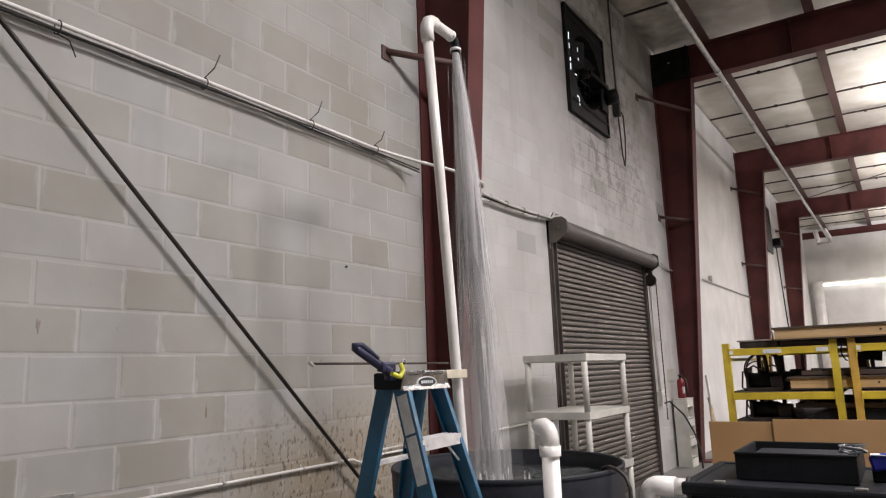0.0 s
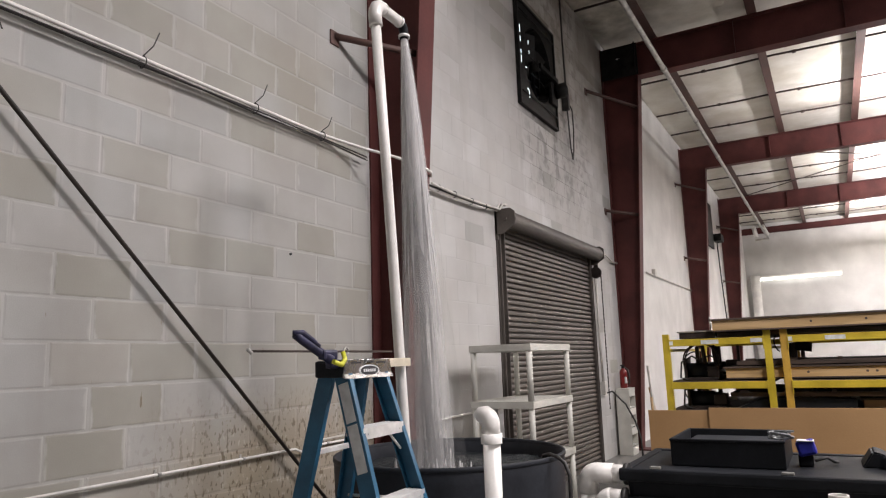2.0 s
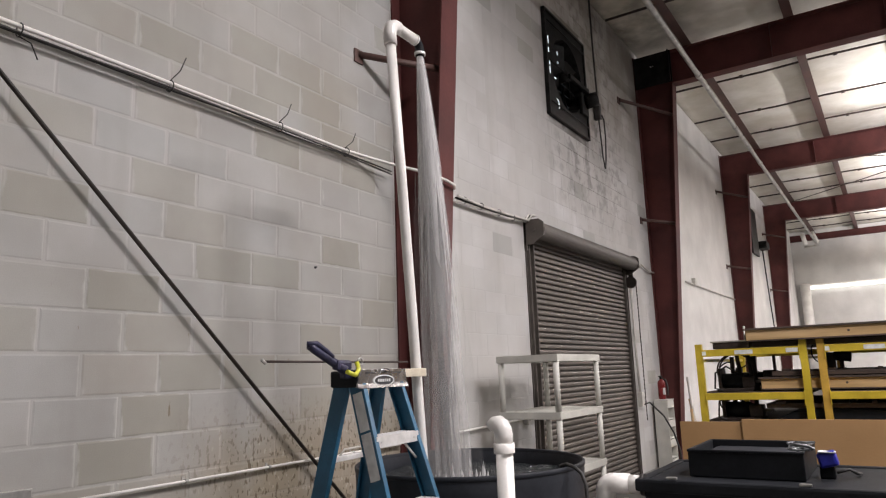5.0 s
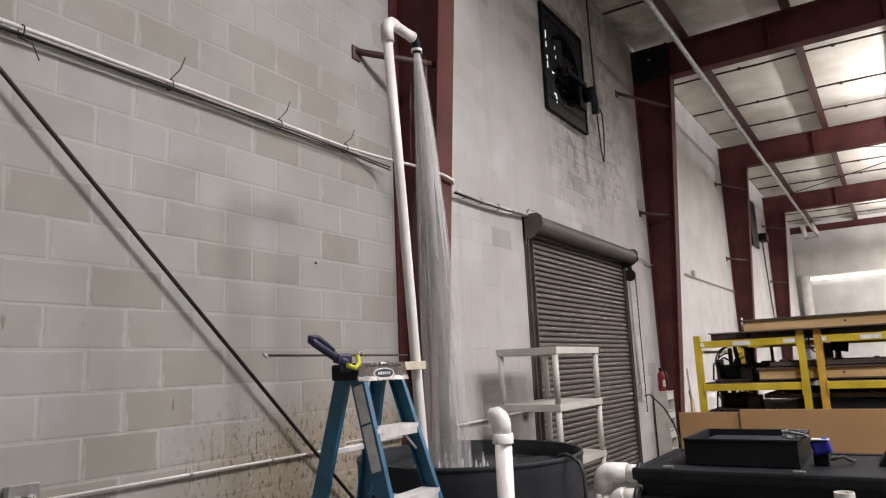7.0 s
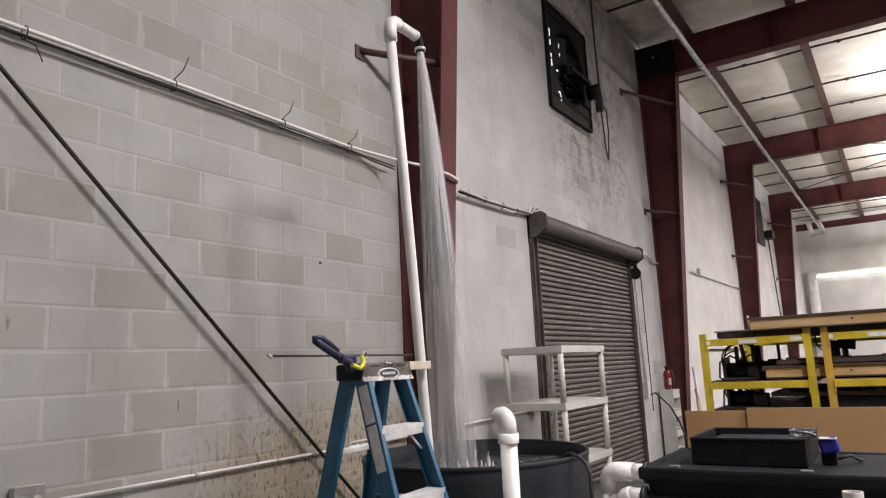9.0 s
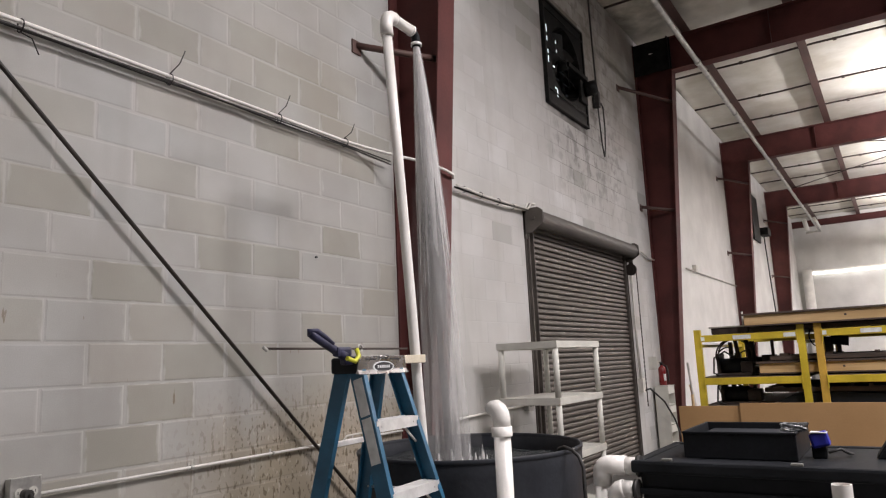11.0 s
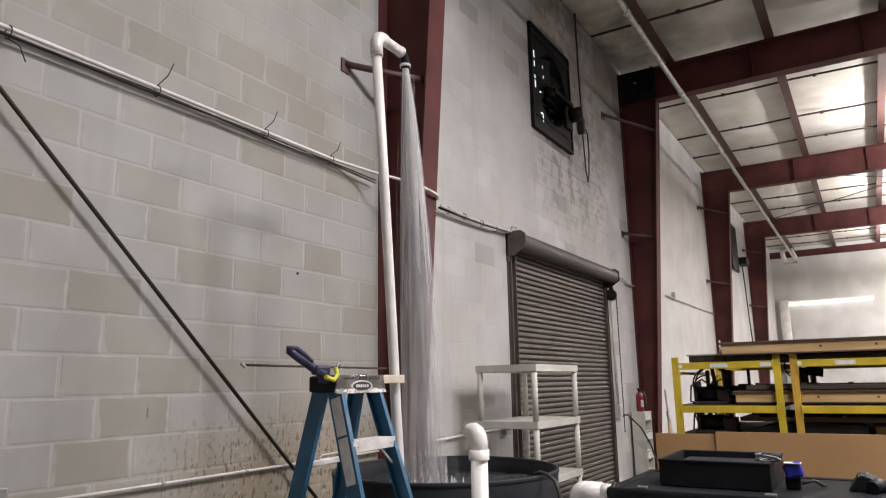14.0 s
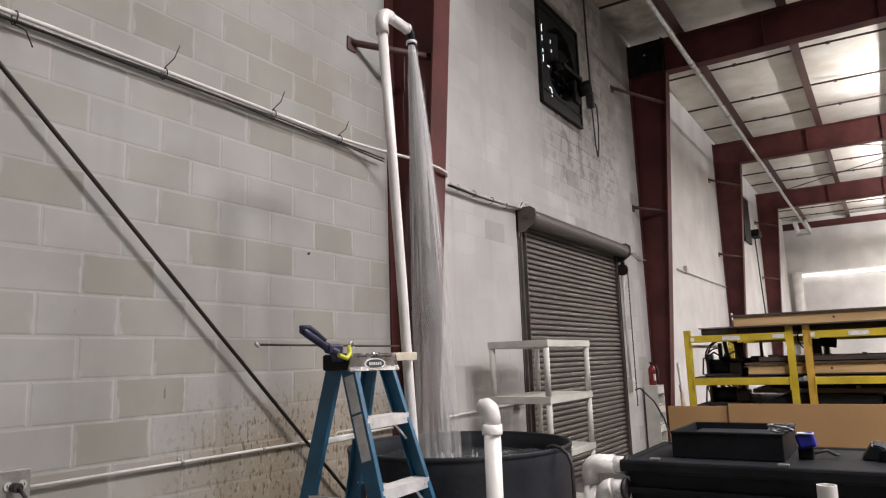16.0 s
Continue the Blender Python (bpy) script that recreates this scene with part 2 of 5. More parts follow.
M_PLASTIC = mat("cream_plastic", (0.54, 0.53, 0.485), 0.5, 0, 0.06, 6, 0.08, 90)
M_PINE = wood("pine_plank", (0.42, 0.275, 0.125), (0.53, 0.37, 0.195), 0)
M_BOARD = mat("brown_board", (0.345, 0.200, 0.085), 0.7, 0, 0.06, 1.5, 0.1, 70, col2=(0.40, 0.238, 0.108))
M_STRUT = wood("pale_strut", (0.66, 0.58, 0.45), (0.74, 0.67, 0.54), 0)
M_PURLIN = mat("brown_purlin", (0.085, 0.045, 0.038), 0.55, 0, 0.15, 3, 0.1)
M_DARKWOOD = wood("dark_board", (0.05, 0.035, 0.028), (0.09, 0.06, 0.045), 0)
M_PLATE = mat("bare_metal_plate", (0.42, 0.41, 0.41), 0.26, 0.9, 0.12, 9, 0.08)
M_REDP = mat("red_enamel", (0.17, 0.010, 0.011), 0.3, 0, 0.1, 10, 0.02)
M_BLUEDEV = mat("blue_cap", (0.03, 0.035, 0.36), 0.4, 0, 0.12, 20)
M_INK = mat("dark_ink", (0.03, 0.03, 0.035), 0.5, 0, 0.1, 20)
M_FANMETAL = mat("dark_fan_steel", (0.011, 0.0108, 0.0104), 0.5, 0.0, 0.4, 7, 0.1, spec=0.12)
M_MACHINE = mat("oily_dark_iron", (0.040, 0.030, 0.027), 0.5, 0.2, 0.3, 9, 0.1, spec=0.3)
M_TUBE = glow("fluorescent_tube", (1.0, 0.97, 0.92), 3.0)
# self-lit colour for the daylight glints on the fan
M_GLINT = glow("fan_glint_glow", (0.85, 0.95, 1.0), 1.6)


# ---- building blocks ----
def cube(bm, a, b, bevel=0.0, m=None):
    """An axis-aligned box from corner a to corner b, its edges rounded."""
    a, b = Vector(a), Vector(b)
    c, s = (a + b) / 2, b - a
    r = bmesh.ops.create_cube(bm, size=1, matrix=Matrix.Translation(c) @ Matrix.Diagonal((*[abs(v) for v in s], 1)))
    vs = r["verts"]
    if bevel:
        es = list({e for v in vs for e in v.link_edges})
        g = bmesh.ops.bevel(bm, geom=es, offset=min(bevel, 0.45 * min(abs(v) for v in s)), segments=2, affect="EDGES", profile=0.6)
        vs = list({v for f in g["faces"] for v in f.verts} | {v for v in vs if v.is_valid})
    if m is not None:
        bmesh.ops.transform(bm, matrix=m, verts=vs)
    return vs


def tube(bm, pts, r, n=12, cap=True, r2=None):
    """A round bar or pipe along a line of points."""
    pts = [Vector(p) for p in pts]
    rings, side = [], None
    for i, p in enumerate(pts):
        d = (pts[min(i + 1, len(pts) - 1)] - pts[max(i - 1, 0)]).normalized()
        if side is None:
            side = d.cross(Vector((0, 0, 1)) if abs(d.z) < 0.9 else Vector((1, 0, 0))).normalized()
        else:
            side = (side - d * side.dot(d)).normalized()
        up = d.cross(side)
        rad = r if r2 is None else r + (r2 - r) * i / (len(pts) - 1)
        rings.append([bm.verts.new(p + (side * math.cos(2 * math.pi * k / n) + up * math.sin(2 * math.pi * k / n)) * rad) for k in range(n)])
    for a, b in zip(rings, rings[1:]):
        for k in range(n):
            f = bm.faces.new((a[k], a[(k + 1) % n], b[(k + 1) % n], b[k]))
            f.smooth = True
    if cap:
        bm.faces.new(list(reversed(rings[0])))
        bm.faces.new(rings[-1])
    return rings


def lathe(bm, profile, n=48, at=(0, 0, 0)):
    """A turned form from (radius, height) points."""
    rings = [[bm.verts.new((at[0] + r * math.cos(2 * math.pi * k / n), at[1] + r * math.sin(2 * math.pi * k / n), at[2] + z)) for k in range(n)] for r, z in profile]
    for a, b in zip(rings, rings[1:]):
        for k in range(n):
            f = bm.faces.new((a[k], a[(k + 1) % n], b[(k + 1) % n], b[k]))
            f.smooth = True
    return rings


def prism(bm, poly, axis, a, b):
    """A flat outline pushed from a to b along an axis (0, 1, 2)."""
    def put(p, w):
        q = list(p)
        q.insert(axis, w)
        return bm.verts.new(q)
    lo, hi = [put(p, a) for p in poly], [put(p, b) for p in poly]
    n = len(poly)
    fs = [bm.faces.new(lo), bm.faces.new(hi)] + [bm.faces.new((lo[k], lo[(k + 1) % n], hi[(k + 1) % n], hi[k])) for k in range(n)]
    bmesh.ops.recalc_face_normals(bm, faces=fs)
    return lo + hi


def arc(centre, u, v, r, a0, a1, n=8):
    c, u, v = Vector(centre), Vector(u), Vector(v)
    return [c + (u * math.cos(radians(a0 + (a1 - a0) * i / n)) + v * math.sin(radians(a0 + (a1 - a0) * i / n))) * r for i in range(n + 1)]


def part(name, bm, material, parent=None, label=""):
    me = bpy.data.meshes.new(name)
    bm.to_mesh(me)
    bm.free()
    me.materials.append(material)
    ob = new(name, me)
    ob.parent = parent
    if label:
        ob["label"] = label
    return ob


def shape(name, material, parent, build, label=""):
    bm = bmesh.new()
    build(bm)
    return part(name, bm, material, parent, label)


def boxpart(name, material, parent, a, b, bevel=0.004, label=""):
    bm = bmesh.new()
    cube(bm, a, b, bevel)
    return part(name, bm, material, parent, label)


def tubepart(name, material, parent, pts, r, n=12, label=""):
    bm = bmesh.new()
    tube(bm, pts, r, n)
    return part(name, bm, material, parent, label)


def thing(name, x, y, z, label, category, group="", kind=""):
    ob = new(name)
    ob.empty_display_size = 0.1
    ob.location = (x, y, z)
    return tagged(ob, label, category, group, kind)


# ---- the hall: floor, walls, roof ----
COLS = (-4.08, 2.785, 9.72, 16.62, 23.52)
Y0, Y1, X1, TOP = -9.0, 30.5, 17.0, 6.88
B = 0.2032
DOOR_A, DOOR_B, DOOR_H = 5.06, 8.14, 2.98
FAN_A, FAN_B, FAN_L, FAN_H = 5.84, 7.06, 4.60, 5.92


def structure(name, bm, material, label):
    return tagged(part(name, bm, material), label, name.split("_")[0], kind="structure")


bm = bmesh.new()
cube(bm, (-0.6, Y0 - 0.2, -0.2), (X1 + 0.2, Y1 + 0.2, 0))
floor = structure("floor", bm, M_FLOOR, "grey worn smooth concrete warehouse floor")

bm = bmesh.new()
cube(bm, (-0.22, Y0, 0), (-0.0012, COLS[1], TOP))
wall_west = structure("wall_west", bm, M_MORTAR, "grey painted concrete block wall with pale mortar joints")
bm = bmesh.new()
cube(bm, (-0.22, COLS[1], 0), (-0.0009, DOOR_A, TOP))
cube(bm, (-0.22, DOOR_A, DOOR_H), (-0.0009, FAN_A, TOP))
cube(bm, (-0.22, FAN_A, DOOR_H), (-0.0009, FAN_B, FAN_L))
cube(bm, (-0.22, FAN_A, FAN_H), (-0.0009, FAN_B, TOP))
cube(bm, (-0.22, FAN_B, DOOR_H), (-0.0009, DOOR_B, TOP))
cube(bm, (-0.22, DOOR_B, 0), (-0.0009, COLS[2], TOP))
wall_door = structure("wall_west_door", bm, M_MORTAR2, "white painted block wall round the roller door")
bm = bmesh.new()
cube(bm, (-0.22, COLS[2], 0), (-0.001, Y1, TOP))
structure("wall_west_far", bm, M_WHITE, "white painted block wall beyond the column")
bm = bmesh.new()
cube(bm, (-0.22, Y1, 0), (X1, Y1 + 0.2, TOP))
structure("wall_north", bm, M_WHITE, "white painted end wall of the hall")
# unseen walls added to close the hall; dark grey cuts bounced light
bm = bmesh.new()
cube(bm, (-0.22, Y0 - 0.2, 0), (X1, Y0, TOP))
structure("wall_south", bm, M_GREYWALL, "plain grey unseen wall behind")
bm = bmesh.new()
cube(bm, (X1, Y0 - 0.2, 0), (X1 + 0.2, Y1 + 0.2, TOP))
structure("wall_east", bm, M_GREYWALL, "plain grey unseen wall on the far side")
PURLINS = [0.92 + 1.53 * i for i in range(11)]
RODS_Y = [c + d for c in COLS for d in (2.0, 4.08, 5.35 if c < 9 else 5.65)] + [Y0 + 1.2, Y0 + 2.6]
bm = bmesh.new()
xs = [-0.22] + sorted({round(v, 3) for p in PURLINS for v in (p - 0.75, p - 0.45, p - 0.2, p, p + 0.2, p + 0.45)}) + [X1 + 0.2]
ys = [Y0 - 0.2 + i * (Y1 - Y0 + 0.4) / 150 for i in range(151)]


def roof_z(x, y):
    span = min(abs(x - p) for p in PURLINS) / 0.75
    belly = 0.045 * min(1, span) * (0.6 + 0.8 * noise.noise((x * 0.9, y * 1.3, 0)))
    return TOP + 0.03 - belly * (1 if 0.1 < x < X1 - 0.2 else 0)


grid = [[bm.verts.new((x, y, roof_z(x, y))) for y in ys] for x in xs]
for a, b in zip(grid, grid[1:]):
    for k in range(len(ys) - 1):
        f = bm.faces.new((a[k], a[k + 1], b[k + 1], b[k]))
        f.smooth = True
top = bmesh.ops.extrude_face_region(bm, geom=list(bm.faces))
bmesh.ops.translate(bm, vec=(0, 0, 0.15), verts=[v for v in top["geom"] if isinstance(v, bmesh.types.BMVert)])
structure("ceiling", bm, M_ROOF, "white quilted insulation blanket under a metal roof")


def web_depth(z):
    return 0.20 + 0.068 * z


def steel_column(y, clips):
    th = thing("steel_column", 0, y, 0, "tapered red oxide steel column against the block wall", "column", "columns along the wall")
    boxpart("outer_flange", M_RED, th, (0.001, -0.115, 0), (0.014, 0.115, 6.75), 0)

    def web(bm):
        prism(bm, [(0.014, 0), (web_depth(0), 0), (web_depth(6.7), 6.7), (0.014, 6.7)], 1, -0.006, 0.006)

    def inner(bm):
        prism(bm, [(web_depth(0), 0), (web_depth(0) + 0.014, 0), (web_depth(6.14) + 0.014, 6.14), (web_depth(6.14), 6.14)], 1, -0.115, 0.115)
    shape("web", M_RED, th, web)
    shape("inner_flange", M_RED, th, inner)
    boxpart("base_plate", M_RED, th, (0.001, -0.15, 0.0), (0.36, 0.15, 0.02))
    for z, back in clips:
        def clip(bm, z=z, back=back):
            d = web_depth(z)
            tube(bm, [(0.012, -back, z + 0.02), (d - 0.03, -0.03, z - 0.03)], 0.026, 6)
            cube(bm, (0.001, -back - 0.05, z - 0.05), (0.016, -back + 0.05, z + 0.06), 0.003)
        shape("flange_brace", M_PURLIN, th, clip, "brown steel brace from wall to column")
    return th


def roof_beam(y):
    th = thing("roof_beam", 0, y, 0, "deep red oxide steel roof beam across the hall", "beam", "roof beams")
    x0 = web_depth(6.14)

    def web(bm):
        cube(bm, (0.03, -0.005, 6.15), (X1, 0.005, 6.70))

    def bottom(bm):
        cube(bm, (x0, -0.11, 6.135), (X1, 0.11, 6.149))
    shape("web", M_RED, th, web)
    shape("bottom_flange", M_RED, th, bottom)
    boxpart("top_flange", M_RED, th, (0.03, -0.11, 6.702), (X1, 0.11, 6.716), 0)
    for k in range(1, 8):
        x = x0 + 1.53 * k
        boxpart("stiffener", M_RED, th, (x, -0.1, 6.15), (x + 0.01, 0.1, 6.70), 0)
    return th


for i, y in enumerate(COLS):
    steel_column(y, (((3.9, 0.55),) if i == 1 else ((5.64, 1.1), (3.80, 0.45)) if i == 2 else ((5.6, 0.95), (3.8, 0.6))))
    roof_beam(y)

th = thing("roof_beam", 0, Y1 - 0.02, 0, "dull red end beam along the top of the end wall", "beam", "roof beams")
boxpart("web", M_RED, th, (0, -0.012, 6.45), (X1, -0.002, 6.72), 0)
boxpart("bottom_flange", M_RED, th, (0, -0.14, 6.44), (X1, -0.001, 6.45), 0)

for x in PURLINS:
    bm = bmesh.new()
    prism(bm, [(x - 0.07, 6.718), (x + 0.07, 6.718), (x + 0.07, 6.728), (x - 0.02, 6.728), (x - 0.02, 6.93), (x - 0.028, 6.93), (x - 0.028, 6.728), (x - 0.07, 6.728)], 1, Y0, Y1)
    tagged(part("roof_purlin", bm, M_PURLIN), "long red steel roof purlin under white insulation", "purlin", "roof purlins")
for y in RODS_Y:
    bm = bmesh.new()
    tube(bm, [(0.06 + 0.85 * k, y + 0.02 * math.sin(k * 1.7), 6.79 + 0.012 * math.sin(k * 2.3)) for k in range(20)], 0.021, 8)
    for x in (1.4, 2.95, 5.1, 8.0):
        tube(bm, [(x - 0.03, y, 6.79), (x + 0.03, y, 6.79)], 0.034, 8)
    tagged(part("roof_rod", bm, M_ROD), "dark thin steel rod strung under the roof insulation", "rod", "roof rods")


# ---- fixed to the wall ----
def roller_door():
    th = thing("roller_door", 0, DOOR_A, 0, "brown-grey steel roller door, closed, with a round hood", "roller door")
    w = DOOR_B - DOOR_A
    slat = bmesh.new()
    prof = [(-0.018, 0.0), (-0.018, 0.0145), (0.008, 0.0155), (0.013, 0.020), (0.015, 0.032), (0.014, 0.046), (0.009, 0.057), (-0.018, 0.0602), (-0.024, 0.0602), (-0.024, 0.0)]
    lo = [slat.verts.new((x, 0.02, z)) for x, z in prof]
    hi = [slat.verts.new((x, w - 0.02, z)) for x, z in prof]
    n = len(prof)
    for k in range(n):
        slat.faces.new((lo[k], lo[(k + 1) % n], hi[(k + 1) % n], hi[k]))
    slat.faces.new(lo), slat.faces.new(hi)
    bmesh.ops.recalc_face_normals(slat, faces=list(slat.faces))
    first = part("slat", slat, M_DOOR, th)
    first.location = (0.0, 0, 0.06)
    for k in range(1, 47):
        s = new("slat", first.data)
        s.parent, s.location = th, (0.0015 * math.sin(k * 3.1), 0, 0.06 + k * 0.0605)
    boxpart("bottom_bar", M_DOORFR, th, (-0.02, 0.02, 0.0), (0.03, w - 0.02, 0.06))
    for side, a, b in (("guide", -0.09, 0.03), ("guide", w - 0.03, w + 0.09)):
        def guide(bm, a=a, b=b):
            cube(bm, (0.001, a, 0), (0.012, b, DOOR_H - 0.07))
            inner = b if a < 0 else a
            cube(bm, (0.012, inner - 0.008, 0), (0.05, inner + 0.008, DOOR_H - 0.07))
            outer = inner - 0.09 if a < 0 else inner + 0.09
            cube(bm, (0.012, outer - 0.006, 0), (0.04, outer + 0.006, DOOR_H - 0.1))
        g = shape(side, M_DOORFR, th, guide)
        for z in (0.4, 1.2, 2.0, 2.7):
            tubepart("bolt", M_GALV, g, [(0.012, (a + b) / 2 - 0.02, z), (0.022, (a + b) / 2 - 0.02, z)], 0.012, 6)

    def hood(bm):
        out = [(0.125 + 0.10 * math.cos(radians(t)), 2.955 + 0.10 * math.sin(radians(t))) for t in range(-75, 136, 14)]
        prism(bm, out + [(0.004, 3.03), (0.004, 3.015), (0.03, 2.90), (0.06, 2.875)], 1, -0.05, w + 0.05)
    shape("hood", M_DOORFR, th, hood)
    for y in (-0.10, w + 0.052):
        def end(bm, y=y):
            prism(bm, [(0.0, 2.80), (0.10, 2.80), (0.235, 2.89), (0.235, 3.03), (0.18, 3.07), (0.0, 3.07)], 1, y, y + 0.012)
            cube(bm, (0.0, y, 2.74), (0.03, y + 0.06, 3.07), 0.004)
            tube(bm, [(0.125, y - 0.015, 2.955), (0.125, y + 0.05, 2.955)], 0.02, 10)
        shape("end_bracket", M_DOORFR, th, end)

    def cog(bm):
        tube(bm, [(0.09, w + 0.05, 2.69), (0.09, w + 0.09, 2.69)], 0.085, 18)
        tube(bm, [(0.09, w + 0.04, 2.69), (0.09, w + 0.12, 2.69)], 0.045, 12)
        cube(bm, (0.06, w + 0.092, 2.69), (0.12, w + 0.104, 2.82), 0.003)
    shape("chain_wheel", M_BLACKSTEEL, th, cog)
    for dx in (0.03, 0.165):
        bm = bmesh.new()
        z, k = 2.69, 0
        while z > 0.75:
            tube(bm, [(dx, w + 0.07, z), (dx, w + 0.07, z - 0.03)], 0.006 if k % 2 else 0.009, 5)
            z, k = z - 0.03, k + 1
        part("hand_chain", bm, M_ROD, th)
    return th


roller_door()


def exhaust_fan():
    th = thing("exhaust_fan", 0, FAN_A, FAN_L, "black square wall exhaust fan with dusty dark blades", "wall fan")
    w, h = FAN_B - FAN_A, FAN_H - FAN_L

    def frame_ring(bm):
        cube(bm, (-0.03, -0.05, -0.05), (0.05, -0.012, h + 0.05), 0.006)
        cube(bm, (-0.03, w + 0.012, -0.05), (0.05, w + 0.05, h + 0.05), 0.006)
        cube(bm, (-0.03, -0.012, -0.05), (0.05, w + 0.012, -0.012), 0.006)
        cube(bm, (-0.03, -0.012, h + 0.012), (0.05, w + 0.012, h + 0.05), 0.006)
    shape("fan_frame", M_FANMETAL, th, frame_ring)

    def cone(bm):
        c = (0, w / 2, h / 2)
        n = 32
        sq, ring, lip = [], [], []
        for k in range(n):
            a = 2 * math.pi * k / n
            s = 1 / max(abs(math.cos(a)), abs(math.sin(a)))
            sq.append(bm.verts.new((0.03, c[1] + math.cos(a) * s * (w / 2 + 0.014), c[2] + math.sin(a) * s * (h / 2 + 0.014))))
            ring.append(bm.verts.new((0.035, c[1] + math.cos(a) * 0.49, c[2] + math.sin(a) * 0.49)))
            lip.append(bm.verts.new((-0.12, c[1] + math.cos(a) * 0.47, c[2] + math.sin(a) * 0.47)))
        for p, q in ((sq, ring), (ring, lip)):
            for k in range(n):
                bm.faces.new((p[k], p[(k + 1) % n], q[(k + 1) % n], q[k]))
    shape("venturi_panel", M_FANMETAL, th, cone)
    for k in range(6):
        def blade(bm, k=k):
            a = radians(60 * k + 20)
            r = Matrix.Translation((-0.03, w / 2, h / 2)) @ Matrix.Rotation(a, 4, "X")
            prism_pts = [(-0.07, 0.07), (0.10, 0.10), (0.16, 0.40), (0.02, 0.45), (-0.13, 0.38)]
            vs = [bm.verts.new((-0.04 + 0.5 * p[0], p[0], p[1])) for p in prism_pts]
            ws = [bm.verts.new((-0.046 + 0.5 * p[0], p[0], p[1])) for p in prism_pts]
            bm.faces.new(vs), bm.faces.new(ws[::-1])
            for i in range(5):
                bm.faces.new((vs[i], vs[(i + 1) % 5], ws[(i + 1) % 5], ws[i]))
            bmesh.ops.transform(bm, matrix=r, verts=bm.verts)
        shape("blade", M_FANMETAL, th, blade)

    def motor(bm):
        tube(bm, [(-0.08, w / 2, h / 2), (0.06, w / 2, h / 2)], 0.07, 14)
        tube(bm, [(0.07, w - 0.10, h / 2 - 0.20), (0.20, w - 0.02, h / 2 - 0.16)], 0.10, 16)
        cube(bm, (0.04, w / 2 - 0.03, h / 2 - 0.04), (0.09, w + 0.02, h / 2 + 0.02), 0.005)
        cube(bm, (0.04, w - 0.25, h / 2 - 0.40), (0.08, w - 0.02, h / 2 - 0.10), 0.005)
    shape("motor", M_FANMETAL, th, motor)
    for z in (0.12, h / 2, h - 0.12):
        tubepart("guard_bar", M_FANMETAL, th, [(0.055, 0, z), (0.055, w, z)], 0.008, 6)
    for k in range(9):
        z = 0.1 + k * (h - 0.2) / 8
        boxpart("shutter_louvre", M_FANMETAL, th, (-0.19, 0.03, z - 0.06), (-0.178, w - 0.03, z + 0.055 if k not in (2, 5, 6) else z + 0.03), 0)
    # glowing plates before the panel imitate daylight; no real openings here
    for y, z, dy, l in ((0.035, 0.90, 0.012, 0.10), (0.035, 0.78, 0.012, 0.07), (0.04, 0.62, 0.014, 0.06), (0.04, 0.50, 0.014, 0.09), (0.30, 0.84, 0.012, 0.05), (0.31, 0.72, 0.010, 0.04), (0.17, 0.48, 0.05, 0.015), (0.19, 0.20, 0.06, 0.014), (0.25, 0.10, 0.014, 0.10)):
        boxpart("glint_plate", M_GLINT, th, (0.036, y, z), (0.04, y + dy, z + l), 0.003, "small glowing plate standing in for a daylight glint")
    return th


exhaust_fan()
fy = FAN_B + 0.30
th = thing("fan_cord", 0.1, fy, 5.1, "black power cord hanging in a loop below the fan", "cord")
tubepart("drop_wire", M_RUBBER, th, [(-0.04, 0.12, -0.0), (-0.045, 0.1, 0.9), (-0.04, 0.08, 1.75)], 0.014, 6)
boxpart("switch_box", M_RUBBER, th, (-0.09, 0.06, -0.14), (0.0, 0.13, 0.10), 0.01)
tubepart("cord_loop", M_RUBBER, th, [(-0.03, 0.10, -0.10), (-0.01, 0.16, -0.06), (0.0, 0.21, -0.12), (0.0, 0.22, -0.4), (0.0, 0.17, -0.72), (-0.01, 0.14, -0.86), (-0.01, 0.13, -0.84), (-0.02, 0.11, -0.7), (-0.02, 0.08, -0.4), (-0.03, 0.08, -0.12)], 0.011, 6)

# upper white conduit with black cables tied below it
th = thing("white_conduit", 0.05, 0, 3.085, "white conduit along the wall with black cables tied under it", "conduit")
tubepart("pipe", M_CONDUIT, th, [(0, -6, 0.01), (0, -2, 0.0), (0, 0, 0.008), (0, 1.2, 0.004), (0, 2.0, 0.0), (0.01, 2.2, 0.003), (0.10, 2.40, -0.025), (0.25, 2.566, -0.072), (0.375, 2.68, -0.125), (0.402, 2.76, -0.143), (0.40, 2.86, -0.155), (0.37, 2.90, -0.17)], 0.0112, 12)
for k, (r, dz, dx) in enumerate(((0.0055, -0.018, 0.004), (0.0045, -0.021, -0.010), (0.0035, -0.023, 0.009))):
    tubepart("cable", M_RUBBER, th, [(dx, -6 + 0.5 * i, dz - 0.010 * abs(math.sin(1.7 * i + k)) - (0.006 * k if i > 14 else 0)) for i in range(17)] + [(dx + 0.01, 2.55, dz - 0.02 - 0.012 * k)], r, 7)
for y, bend in ((-1.05, -0.1), (-0.2, -0.14), (0.58, 0.17), (1.385, 0.16), (2.03, 0.14)):
    def tie(bm, y=y, bend=bend):
        tube(bm, arc((0, y, -0.012), (1, 0, 0), (0, 0, 1), 0.032, -120, 240, 14) + [Vector((-0.01, y + 0.01, 0.03 if bend > 0 else -0.04)), Vector((0.03, y + 0.04, 0.5 * bend)), Vector((0.035, y + 0.07, bend))], 0.0035, 5)
    shape("cable_tie", M_RUBBER, th, tie)

